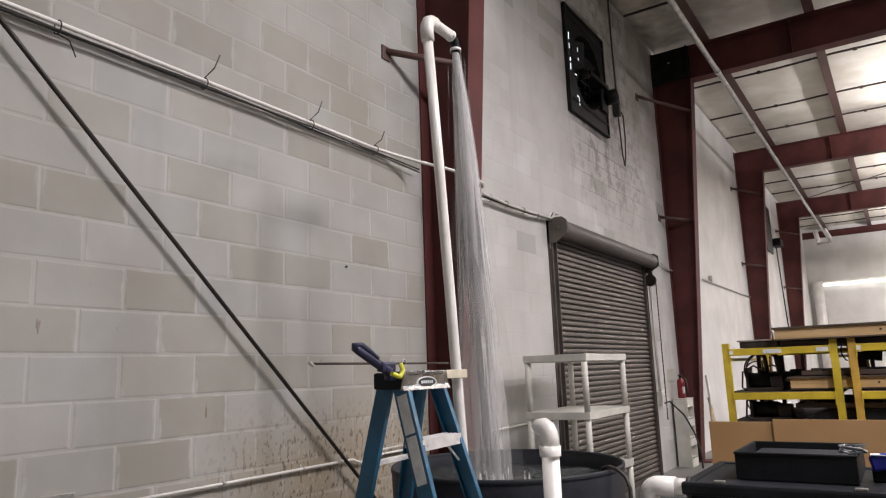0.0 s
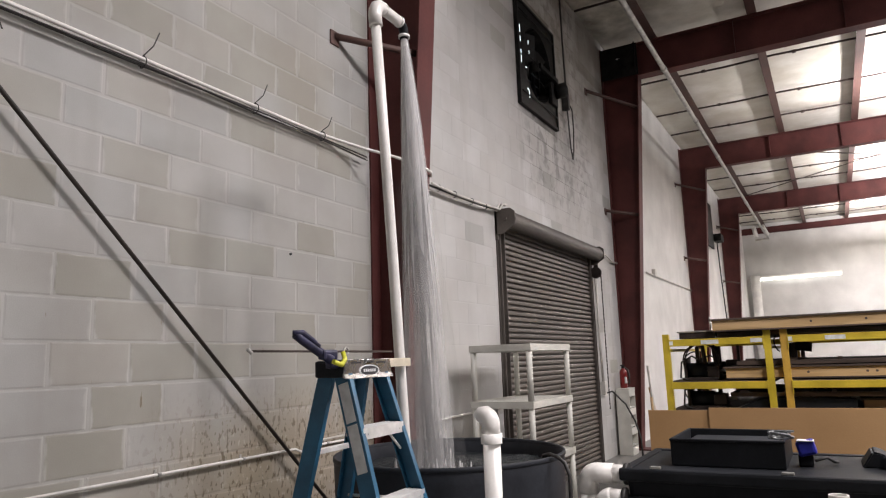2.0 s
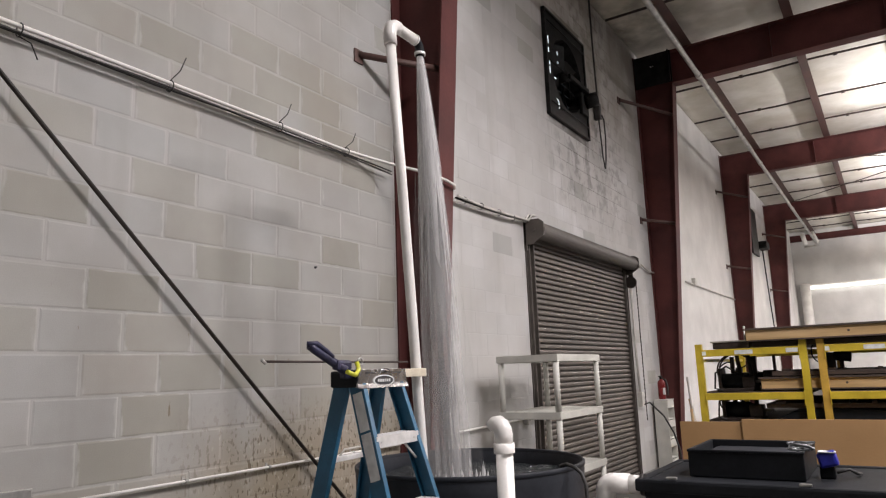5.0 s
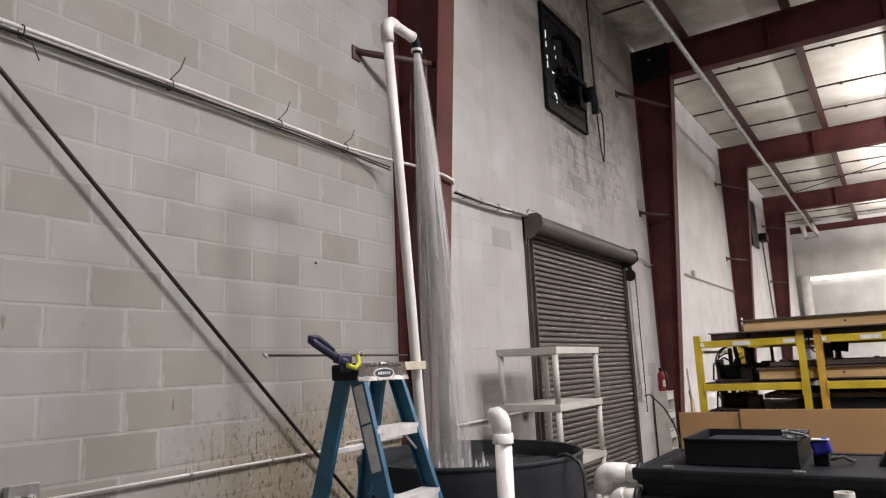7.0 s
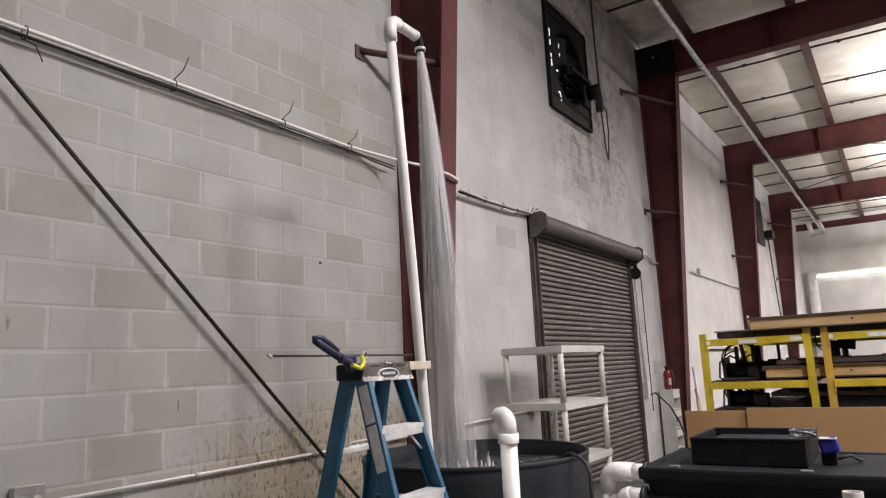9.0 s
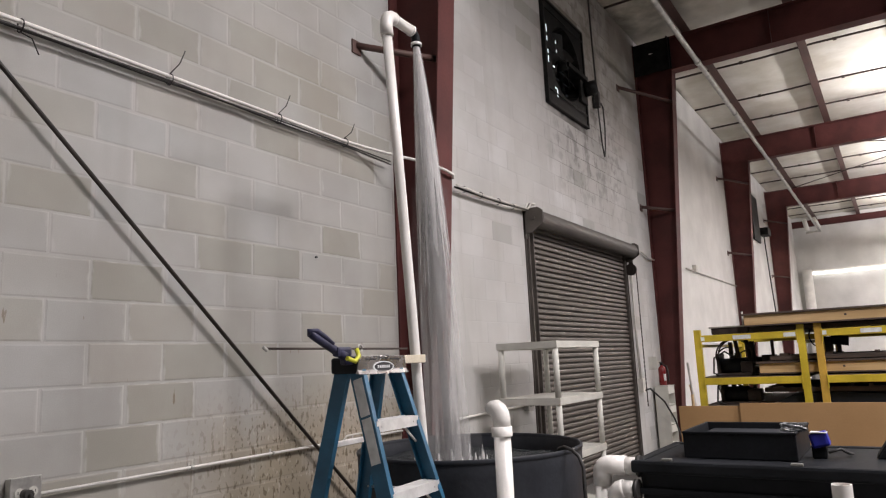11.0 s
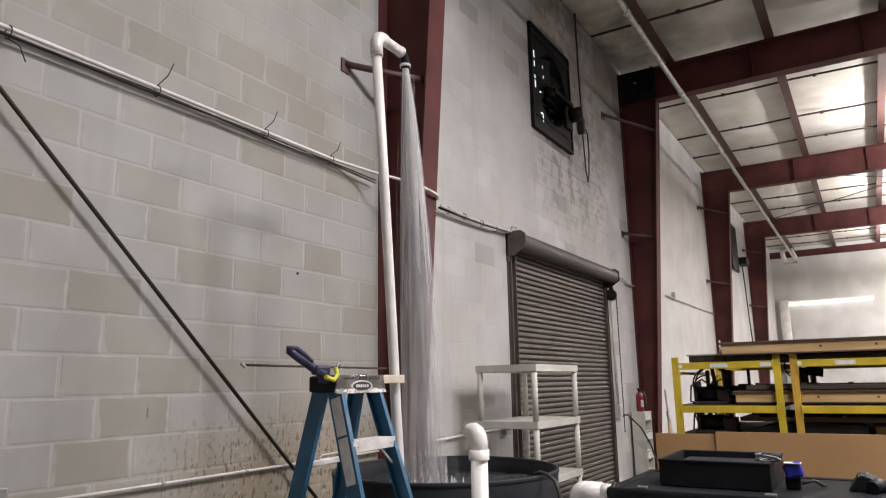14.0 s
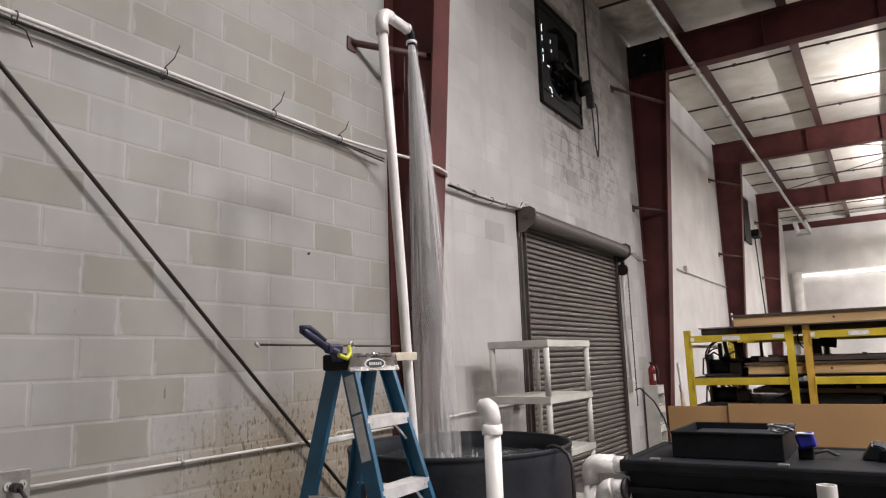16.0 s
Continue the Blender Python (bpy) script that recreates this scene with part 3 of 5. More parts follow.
th = thing("cable_run", 0.04, 3.5, 3.03, "bundle of grey and black cables running to the roller door", "cable")
for k in range(3):
    tubepart("cable", (M_CONDUIT, M_RUBBER, M_GREYCOND)[k], th, [(0.02 * k, 0.0, 0.015 * k - 0.02), (0.02 * k, 0.5, -0.02 + 0.02 * math.sin(k)), (0.015 * k, 1.0, -0.01 + 0.012 * k), (0.015 * k, 1.45, 0.03), (0.02 * k, 1.52, 0.1), (0.02 * k, 1.62, 0.11)], (0.018, 0.010, 0.012)[k], 7)
for y in (0.15, 0.45, 0.8, 1.1):
    tubepart("cable_tie", M_RUBBER, th, arc((0.02, y, 0.0), (1, 0, 0), (0, 0, 1), 0.03, 0, 350, 12), 0.004, 5)

th = thing("cable_run", 0.04, 8.75, 2.95, "short grey cable from the door hood to the column", "cable")
tubepart("cable", M_GREYCOND, th, [(0, -0.1, 0.06), (0, 0.2, 0.1), (0, 0.55, 0.03), (0, 0.85, 0.03)], 0.014, 7)

th = thing("wall_conduit", 0.02, 11.75, 3.04, "thin grey conduit on the white wall between columns", "conduit")
tubepart("pipe", M_GREYCOND, th, [(0, 0, 0), (0, 2.5, 0.0), (0, 4.75, 0)], 0.02, 8)
boxpart("junction_box", M_GREYCOND, th, (-0.02, 0.55, -0.02), (0.05, 0.72, 0.12), 0.006)

# dark stud stands in for a small hole in the wall
th = thing("wall_hole_mark", 0.0, 1.764, 2.205, "small dark stud that marks a hole in the block wall", "anchor")
tubepart("stud", M_INK, th, [(-0.01, 0, 0), (0.012, 0, 0)], 0.008, 8)

# lower conduit and its boxes
th = thing("low_conduit", 0.03, 0, 0.97, "cream conduit low along the block wall", "conduit")
tubepart("pipe", M_CONDUIT, th, [(0, 0.0, 0), (0, 1.0, 0.0), (0, 1.78, 0), (0.0, 1.86, -0.03), (0.0, 1.92, -0.01), (0.0, 2.0, 0.0), (0, 2.64, 0)], 0.008, 9)
tubepart("pipe", M_GREYCOND, th, [(0.01, 1.95, -0.01), (0.01, 2.0, 0.03), (0.012, 2.64, 0.04)], 0.007, 7)
tubepart("pipe", M_CONDUIT, th, [(0, 2.92, 0.01), (0, 3.4, 0.015), (0, 4.72, 0.04)], 0.0105, 9)
for y in (0.78, 1.35, 2.1):
    def strap(bm, y=y):
        tube(bm, [(0, y - 0.01, 0), (0, y + 0.01, 0)], 0.011, 9)
        cube(bm, (-0.029, y - 0.008, -0.022), (-0.025, y + 0.008, 0.022))
    shape("strap", M_GALV, th, strap)


def outlet_box(y, z, cover, name="outlet_box"):
    th = thing(name, 0.0, y, z, "galvanised steel outlet box on the block wall", "outlet box", "outlet boxes")
    boxpart("box", M_GALV, th, (0.001, -0.06, -0.06), (0.055, 0.06, 0.06), 0.008)
    boxpart("cover", M_GALV, th, (0.055, -0.064, -0.064), (0.062, 0.064, 0.064), 0.003)
    for s in (-0.028, 0.028):
        def face(bm, s=s):
            tube(bm, [(0.06, s, 0), (0.068, s, 0)], 0.02, 14)
        f = shape("socket", cover, th, face)
        for d in (-0.007, 0.007):
            boxpart("slot", M_INK, f, (0.068, s + d - 0.0015, -0.004), (0.0695, s + d + 0.0015, 0.008), 0)
    for s in (-0.055, 0.055):
        tubepart("screw", M_GALV, th, [(0.062, s, s), (0.066, s, s)], 0.004, 6)
    return th


outlet_box(-0.07, 0.99, M_PLASTIC)
outlet_box(4.77, 1.01, M_INK)
th = thing("power_cord", 0.07, -0.05, 0.95, "black power cord plugged into the outlet", "cord")
tubepart("plug", M_RUBBER, th, [(0.0, -0.03, 0.035), (0.045, -0.03, 0.035)], 0.02, 10)
tubepart("cord", M_RUBBER, th, [(0.045, -0.03, 0.035), (0.08, -0.02, 0.0), (0.06, 0.03, -0.15), (0.04, 0.06, -0.5), (0.02, 0.02, -0.93)], 0.008, 7)

# diagonal tension rod from the far column's foot up to the next bay
th = thing("brace_rod", 0.062, 0, 0, "black steel diagonal wall brace rod", "brace")
tubepart("rod", M_BLACKSTEEL, th, [(0, -2.6, 5.073), (0.0, 2.655, 0.042)], 0.0115, 10)

# pipe along the roof
th = thing("sprinkler_pipe", 1.08, 0, 6.08, "grey steel pipe along the hall under the roof", "pipe")
tubepart("pipe", M_GALV, th, [(0, Y0, 0.02), (0, 10, 0.0), (0.0, 29.5, -0.01)], 0.04, 12)
for y in range(-6, 30, 3):
    tubepart("coupling", M_GALV, th, [(0, y + 0.4, 0), (0, y + 0.50, 0)], 0.05, 12)
for y in COLS:
    tubepart("hanger", M_GALV, th, [(0, y + 0.16, 0.04), (0, y + 0.16, 0.72)], 0.012, 6)
tubepart("drop", M_GREYCOND, th, [(0, 29.5, 0), (-0.5, 29.6, -0.02)], 0.04, 10)
tubepart("drop", M_CONDUIT, th, [(-0.15, 29.4, 0.55), (0.02, 29.3, 0.1)], 0.07, 10)
tubepart("drop", M_CONDUIT, th, [(-0.5, 29.4, 0.5), (-0.42, 29.3, 0.05)], 0.09, 10)

# end wall
th = thing("strip_fixture", 2.05, Y1 - 0.1, 4.5, "long lit fluorescent strip on the end wall", "strip light")
boxpart("housing", M_CONDUIT, th, (-1.55, 0.02, -0.02), (1.55, 0.099, 0.12), 0.01)
tubepart("tube", M_TUBE, th, [(-1.5, -0.02, -0.03), (1.5, -0.02, -0.03)], 0.055, 12)
th = thing("down_pipe", 0.36, Y1 - 0.24, 0, "fat white vertical pipe at the end wall", "pipe")
tubepart("pipe", M_PVC, th, [(0, 0, 0), (0, 0, 4.62)], 0.19, 20)
th = thing("wall_box", 0.02, 21.5, 5.05, "small dark motor box high on the white wall", "fan motor")
boxpart("box", M_FANMETAL, th, (0, -0.3, -0.1), (0.25, 0.3, 0.12), 0.02)
boxpart("panel", M_FANMETAL, th, (0, -1.6, -0.4), (0.06, -0.5, 1.0), 0.02)
tubepart("wire", M_RUBBER, th, [(0.05, 0.2, 0), (0.04, 0.6, -1.5), (0.04, 0.9, -2.6)], 0.02, 6)


# ---- water works ----
TC, TR = (1.041, 1.946), 0.657


def water_tank():
    th = thing("water_tank", TC[0], TC[1], 0, "open round dark grey plastic tank full of water", "tank")

    def shell(bm):
        prof = [(0.0, 0.02), (TR - 0.09, 0.0), (TR - 0.05, 0.03), (TR - 0.03, 0.3), (TR - 0.004, 0.88), (TR - 0.001, 0.967), (TR - 0.003, 0.972), (TR - 0.008, 0.972), (TR - 0.012, 0.966), (TR - 0.014, 0.88), (TR - 0.045, 0.3), (TR - 0.065, 0.05), (0.0, 0.04)]
        lathe(bm, prof, 72)
    shape("shell", M_TANK, th, shell)
    shape("rim", M_TANK, th, lambda bm: lathe(bm, [(TR - 0.001, 0.950), (TR + 0.003, 0.953), (TR + 0.003, 0.970), (TR - 0.001, 0.9745), (TR - 0.010, 0.9745), (TR - 0.013, 0.970), (TR - 0.013, 0.955)], 72))
    for z in (0.32, 0.62):
        shape("rib", M_TANK, th, lambda bm, z=z: lathe(bm, [(TR - 0.032 + 0.03 * (z - 0.3), z - 0.02), (TR - 0.016 + 0.03 * (z - 0.3), z), (TR - 0.032 + 0.03 * (z - 0.3), z + 0.02)], 72))
    return th


water_tank()
M_WATER = bpy.data.materials.new("tank_water")
M_WATER.use_nodes = True
wn = M_WATER.node_tree
wb = wn.nodes["Principled BSDF"]
wb.inputs["Base Color"].default_value = (0.03, 0.034, 0.036, 1)
wb.inputs["Roughness"].default_value = 0.12
wnoise = wn.nodes.new("ShaderNodeTexNoise")
wnoise.inputs["Scale"].default_value = 26
wbump = wn.nodes.new("ShaderNodeBump")
wbump.inputs["Strength"].default_value, wbump.inputs["Distance"].default_value = 0.8, 0.02
wn.links.new(wnoise.outputs["Fac"], wbump.inputs["Height"])
wn.links.new(wbump.outputs["Normal"], wb.inputs["Normal"])
WZ = 0.885
bm = bmesh.new()
rings = []
for i in range(1, 31):
    r = (TR - 0.024) * i / 30
    rings.append([bm.verts.new((r * math.cos(k * math.pi / 36), r * math.sin(k * math.pi / 36), 0.02 * noise.noise((r * 6 * math.cos(k * math.pi / 36), r * 6 * math.sin(k * math.pi / 36), 3)))) for k in range(72)])
c = bm.verts.new((0, 0, 0))
for k in range(72):
    bm.faces.new((c, rings[0][k], rings[0][(k + 1) % 72])).smooth = True
for a, b in zip(rings, rings[1:]):
    for k in range(72):
        bm.faces.new((a[k], b[k], b[(k + 1) % 72], a[(k + 1) % 72])).smooth = True
water = part("tank_water", bm, M_WATER)
water.location = (TC[0], TC[1], WZ)
tagged(water, "dark churning water surface inside the tank", "water")

# riser with bent top and nozzle
RB, RT = Vector((1.122, 1.42, 0.371)), Vector((1.105, 1.187, 3.30))
th = thing("water_riser", 1.2, 1.2, 0.05, "tall white plastic pipe bent over the tank", "pipe")
o = Vector((1.2, 1.2, 0.05))


def riser(bm):
    run = [RB - o, RB.lerp(RT, 0.25) - o + Vector((0.002, 0, 0)), RB.lerp(RT, 0.5) - o + Vector((0.005, 0, 0)), RB.lerp(RT, 0.75) - o + Vector((0.004, 0, 0)), RT - o]
    tube(bm, run, 0.0275, 16)
    tube(bm, [(RB.x - o.x + 0.02, 0, -0.005), RB - o], 0.0275, 16)


shape("riser_pipe", M_PVC, th, riser)


def bend(bm):
    p = RT - o
    tube(bm, [p - Vector((-0.004, 0, 0.06)), p, p + Vector((0, 0.004, 0.03)), p + Vector((0, 0.016, 0.052)), p + Vector((0, 0.04, 0.066)), p + Vector((0, 0.075, 0.068))], 0.0365, 16)


shape("elbow", M_PVC, th, bend)
tubepart("arm", M_PVC, th, [RT - o + Vector((0, 0.06, 0.068)), RT - o + Vector((0, 0.235, 0.066))], 0.030, 16)


def black_end(bm):
    p = RT - o
    tube(bm, [p + Vector((0, 0.235, 0.066)), p + Vector((0, 0.255, 0.062)), p + Vector((0, 0.275, 0.045)), p + Vector((0, 0.282, 0.015)), p + Vector((0, 0.283, -0.02))], 0.026, 14)


nz = shape("nozzle", M_BLACK, th, black_end, "black plastic elbow nozzle")
for a, b in (((0, 0.228, 0.067), (0, 0.243, 0.066)), ((0, 0.283, -0.012), (0, 0.283, 0.004))):
    tubepart("hose_clamp", M_ALU, nz, [RT - o + Vector(a), RT - o + Vector(b)], 0.033, 16)
NOZ = RT + Vector((0, 0.283, -0.022))


# short white pipe with a round bend standing before the tank
def white_vent():
    th = thing("vent_pipe", 1.632, 1.29, 0, "white plastic pipe with a rounded top bend", "pipe")
    tubepart("pipe", M_PVC, th, [(0, 0, 0), (0, 0, 1.13)], 0.040, 20)
    tubepart("coupling", M_PVC, th, [(0, 0, 1.105), (0, 0, 1.108), (0, 0, 1.15)], 0.049, 20)

    def bend(bm):
        tube(bm, [(0, 0, 1.14), (0, 0, 1.185), (-0.004, 0.001, 1.206), (-0.013, 0.003, 1.222), (-0.028, 0.007, 1.231), (-0.044, 0.012, 1.228), (-0.054, 0.015, 1.218)], 0.0425, 20)
    shape("bend", M_PVC, th, bend)
    return th


white_vent()
th = thing("black_hose", 1.698, 1.86, 0.985, "black rubber hose hung over the tank's rim", "hose")
tubepart("hose", M_RUBBER, th, [(-0.10, 0.06, -0.10), (-0.06, 0.04, -0.01), (-0.015, 0.01, 0.002), (0.04, -0.02, -0.008), (0.08, -0.03, -0.035), (0.105, -0.04, -0.09), (0.11, -0.05, -0.975)], 0.010, 9)


# ---- stepladder with clamp ----
def stepladder():
    th = thing("stepladder", 1.085, 0.99, 0, "blue fibreglass stepladder with aluminium steps, standing open", "ladder")
    th.rotation_euler = (0, 0, radians(4))
    H = 1.50

    def rail(y_top, y_bot, x_top, x_bot, z_top=1.44):
        def build(bm):
            d = 1 if x_bot > 0 else -1
            a, b = Vector((x_top, y_top, z_top)), Vector((x_bot, y_bot, 0.02))
            way = (b - a).normalized()
            side = Vector((0, 1, 0))
            out = way.cross(side).normalized()
            w, t = 0.038, 0.013
            s = 1 if y_top > 0 else -1
            for lo, hi, u0, u1 in ((-w, w, 0, 0.004), (-w, -w + 0.005, -0.024, 0), (w - 0.005, w, -0.024, 0)):
                vs = []
                for p in (a, b):
                    for e in (lo, hi):
                        for u in (u0, u1):
                            vs.append(bm.verts.new(p + out * e + side * s * u))
                i = vs
                for f in ((0, 1, 3, 2), (4, 6, 7, 5), (0, 4, 5, 1), (2, 3, 7, 6), (0, 2, 6, 4), (1, 5, 7, 3)):
                    bm.faces.new([i[k] for k in f])
            bmesh.ops.recalc_face_normals(bm, faces=list(bm.faces))
        return build
    rails = []
    for y0, y1 in ((-0.165, -0.268), (0.165, 0.268)):
        rails.append(shape("front_rail", M_BLUE, th, rail(y0, y1, 0.045, 0.475)))
        shape("rear_rail", M_BLUE, th, rail(y0 * 0.93, y1 * 0.9, -0.045, -0.36))
    for y0, y1, xb in ((-0.268, -0.268, 0.475), (0.268, 0.268, 0.475), (-0.24, -0.24, -0.36), (0.24, 0.24, -0.36)):
        boxpart("foot", M_RUBBER, th, (xb - 0.05, y0 - 0.02, 0), (xb + 0.05, y0 + 0.02, 0.05), 0.008)
    for k, z in enumerate((1.207, 0.905, 0.60, 0.295)):
        f = (1.44 - z) / 1.42
        x, hw = 0.045 + 0.43 * f, 0.158 + 0.10 * f

        def step(bm, x=x, hw=hw, z=z):
            prism(bm, [(x - 0.045, z - 0.03), (x - 0.04, z - 0.03), (x - 0.04, z - 0.005), (x + 0.038, z - 0.005), (x + 0.038, z - 0.045), (x + 0.045, z - 0.045), (x + 0.045, z + 0.004)] + [(x + 0.04 - 0.01 * g, z + (0.004 if g % 2 else 0.001)) for g in range(8)] + [(x - 0.045, z + 0.004)], 1, -hw, hw)
        s = shape("step", M_ALU, th, step)
        for sy in (-1, 1):
            tubepart("step_brace", M_ALU, s, [(x + 0.0, sy * (hw - 0.08), z - 0.03), (x + 0.03, sy * (hw - 0.005), z - 0.12)], 0.006, 6)
            tubepart("rivet", M_ALU, s, [(x + 0.045, sy * (hw - 0.04), z - 0.022), (x + 0.048, sy * (hw - 0.04), z - 0.022)], 0.006, 8)
    for z in (1.1, 0.7, 0.3):
        f = (1.44 - z) / 1.42
        boxpart("rear_bar", M_ALU, th, (-0.045 - 0.315 * f - 0.012, -0.15 - 0.05 * f, z - 0.012), (-0.045 - 0.315 * f + 0.012, 0.15 + 0.05 * f, z + 0.012))
    for y in (-0.2, 0.2):
        tubepart("spreader", M_ALU, th, [(0.23, y, 0.86), (-0.16, y * 0.95, 0.86)], 0.007, 6)

    def cap(bm):
        cube(bm, (-0.075, -0.20, 1.425), (0.078, 0.20, 1.50), 0.012)
    c = shape("top_cap", M_BLACK, th, cap)

    def plate(bm):
        prism(bm, [(-0.208, 1.422), (0.208, 1.422), (0.190, 1.499), (-0.190, 1.499)], 0, 0.078, 0.084)
        prism(bm, [(0.084, 1.440), (0.094, 1.420), (0.091, 1.418), (0.078, 1.436)], 1, -0.206, 0.206)
        cube(bm, (-0.02, -0.19, 1.499), (0.082, 0.195, 1.503), 0.001)
        tube(bm, [(0.08, -0.03, 1.492), (0.088, -0.03, 1.497), (0.088, 0.03, 1.497), (0.08, 0.03, 1.492)], 0.01, 8)
    fp = shape("front_plate", M_PLATE, c, plate, "bare aluminium front plate of the ladder's cap")

    def oval(bm, ry, rz, x0, x1):
        n = 24
        a = [bm.verts.new((x0, ry * math.cos(2 * math.pi * k / n), 1.452 + rz * math.sin(2 * math.pi * k / n))) for k in range(n)]
        b = [bm.verts.new((x1, v.co.y, v.co.z)) for v in a]
        bm.faces.new(b)
        for k in range(n):
            bm.faces.new((a[k], a[(k + 1) % n], b[(k + 1) % n], b[k]))
    shape("badge", M_LABEL, c, lambda bm: oval(bm, 0.088, 0.026, 0.084, 0.0865), "white oval badge")
    shape("badge_field", M_INK, c, lambda bm: oval(bm, 0.076, 0.0205, 0.0862, 0.0875))
    for k in range(6):
        boxpart("badge_bar", M_LABEL, c, (0.0872, -0.052 + k * 0.018, 1.446), (0.0884, -0.040 + k * 0.018, 1.459), 0)
    for y in (-0.105, 0.105):
        boxpart("slot", M_INK, c, (0.0835, y - 0.04, 1.484), (0.0855, y + 0.04, 1.491), 0)

    # paper labels on the outer side of the nearest front rail
    def sticker(z0, z1, w):
        def build(bm):
            def at(z, e):
                f = (1.44 - z) / 1.42
                a, b = Vector((0.045, -0.165, 1.44)), Vector((0.475, -0.268, 0.02))
                way = (b - a).normalized()
                out = way.cross(Vector((0, 1, 0))).normalized()
                return a.lerp(b, f) + out * e + Vector((0, -0.0055, 0))
            vs = [bm.verts.new(at(z, e)) for z, e in ((z0, -w), (z0, w), (z1, w), (z1, -w))]
            bm.faces.new(vs)
            r = bmesh.ops.extrude_face_region(bm, geom=list(bm.faces))
            bmesh.ops.translate(bm, vec=(0, -0.001, 0), verts=[v for v in r["geom"] if isinstance(v, bmesh.types.BMVert)])
        return build
    shape("paper_label", M_LABEL, rails[0], sticker(1.40, 1.235, 0.026), "worn pale paper label")
    shape("paper_label", M_LABEL, rails[0], sticker(1.225, 1.03, 0.026), "worn pale paper label")
    return th


stepladder()

th = thing("bar_clamp", 1.13, 0.78, 1.525, "bar clamp with dark blue grip and steel bar on the ladder", "clamp")
tubepart("bar", M_ROD, th, [(-0.03, -0.465, 0.018), (0.0, 0.46, 0.012)], 0.0055, 6)
tubepart("end_pin", M_GALV, th, [(-0.034, -0.468, 0.026), (-0.026, -0.452, 0.010)], 0.0075, 8)


def grip(bm):
    pts = [(-0.035, -0.20, 0.085), (-0.03, -0.175, 0.068), (-0.02, -0.13, 0.042), (0.0, -0.07, 0.004), (0.02, -0.03, -0.025)]
    tube(bm, pts, 0.017, 10, r2=0.021)
    tube(bm, [(-0.04, -0.195, 0.075), (-0.03, -0.212, 0.092), (-0.025, -0.165, 0.094), (-0.01, -0.125, 0.064), (0.0, -0.09, 0.034)], 0.012, 8)
    cube(bm, (-0.014, -0.085, -0.022), (0.024, 0.012, 0.022), 0.012)
    cube(bm, (-0.014, -0.035, -0.06), (0.024, 0.025, -0.02), 0.01)


shape("grip", M_DARKBLUE, th, grip, "dark blue plastic grip")
shape("trigger", M_YELLOWP, th, lambda bm: tube(bm, [(0.045, -0.05, -0.03), (0.05, 0.0, -0.045), (0.045, 0.03, -0.02), (0.03, 0.035, 0.01)], 0.011, 8), "yellow-green release trigger")
tubepart("ring", M_GALV, th, arc((0.02, 0.07, 0.014), (0, 1, 0), (0, 0, 1), 0.016, 0, 340, 14), 0.005, 6)

th = thing("wooden_strut", 1.104, 1.189, 1.468, "short pale wooden strut between ladder and pipe", "strut")
turn = Matrix.Rotation(math.atan2(0.138, 0.078), 4, "Z")
shape("stick", M_STRUT, th, lambda bm: cube(bm, (-0.03, -0.008, -0.005), (0.158, 0.010, 0.036), 0.003, turn))


# ---- plastic shelf ----
def plastic_shelf():
    th = thing("plastic_shelf", 0.25, 3.76, 0, "empty cream plastic shelving unit on the floor", "shelf")
    w, d = 0.58, 0.98
    for z in (1.605, 1.13, 0.66, 0.19):
        def tier(bm, z=z):
            outer = [bm.verts.new((x, y, zz)) for zz in (z - 0.06, z) for x, y in ((0, 0), (w, 0), (w, d), (0, d))]
            inner = [bm.verts.new((x, y, zz)) for zz in (z - 0.06, z) for x, y in ((0.014, 0.014), (w - 0.014, 0.014), (w - 0.014, d - 0.014), (0.014, d - 0.014))]
            for k in range(4):
                n = (k + 1) % 4
                bm.faces.new((outer[k], outer[n], outer[4 + n], outer[4 + k]))
                bm.faces.new((inner[n], inner[k], inner[4 + k], inner[4 + n]))
                bm.faces.new((outer[4 + k], outer[4 + n], inner[4 + n], inner[4 + k]))
                bm.faces.new((outer[n], outer[k], inner[k], inner[n]))
            bmesh.ops.bevel(bm, geom=[e for e in bm.edges if e.calc_length() > 0.03], offset=0.003, segments=2, affect="EDGES")
        t = shape("tier", M_PLASTIC, th, tier)
        if z == 1.605:
            bm = bmesh.new()
            cube(bm, (0.014, 0, 0), (w - 0.014, 0.066, 0.01), 0.002)
            slat = part("slat", bm, M_PLASTIC, t)
        for k in range(12):
            s = slat if (z == 1.605 and k == 0) else new("slat", slat.data)
            s.parent, s.location = t, (0, 0.018 + k * 0.0788, z - 0.013)
    for x in (0.03, w - 0.03):
        for y in (0.03, d - 0.03):
            for a, b in ((0, 0.135), (0.19, 0.60), (0.66, 1.07), (1.13, 1.545)):
                tubepart("post", M_PLASTIC, th, [(x, y, a), (x, y, b)], 0.026, 12)
    return th


plastic_shelf()


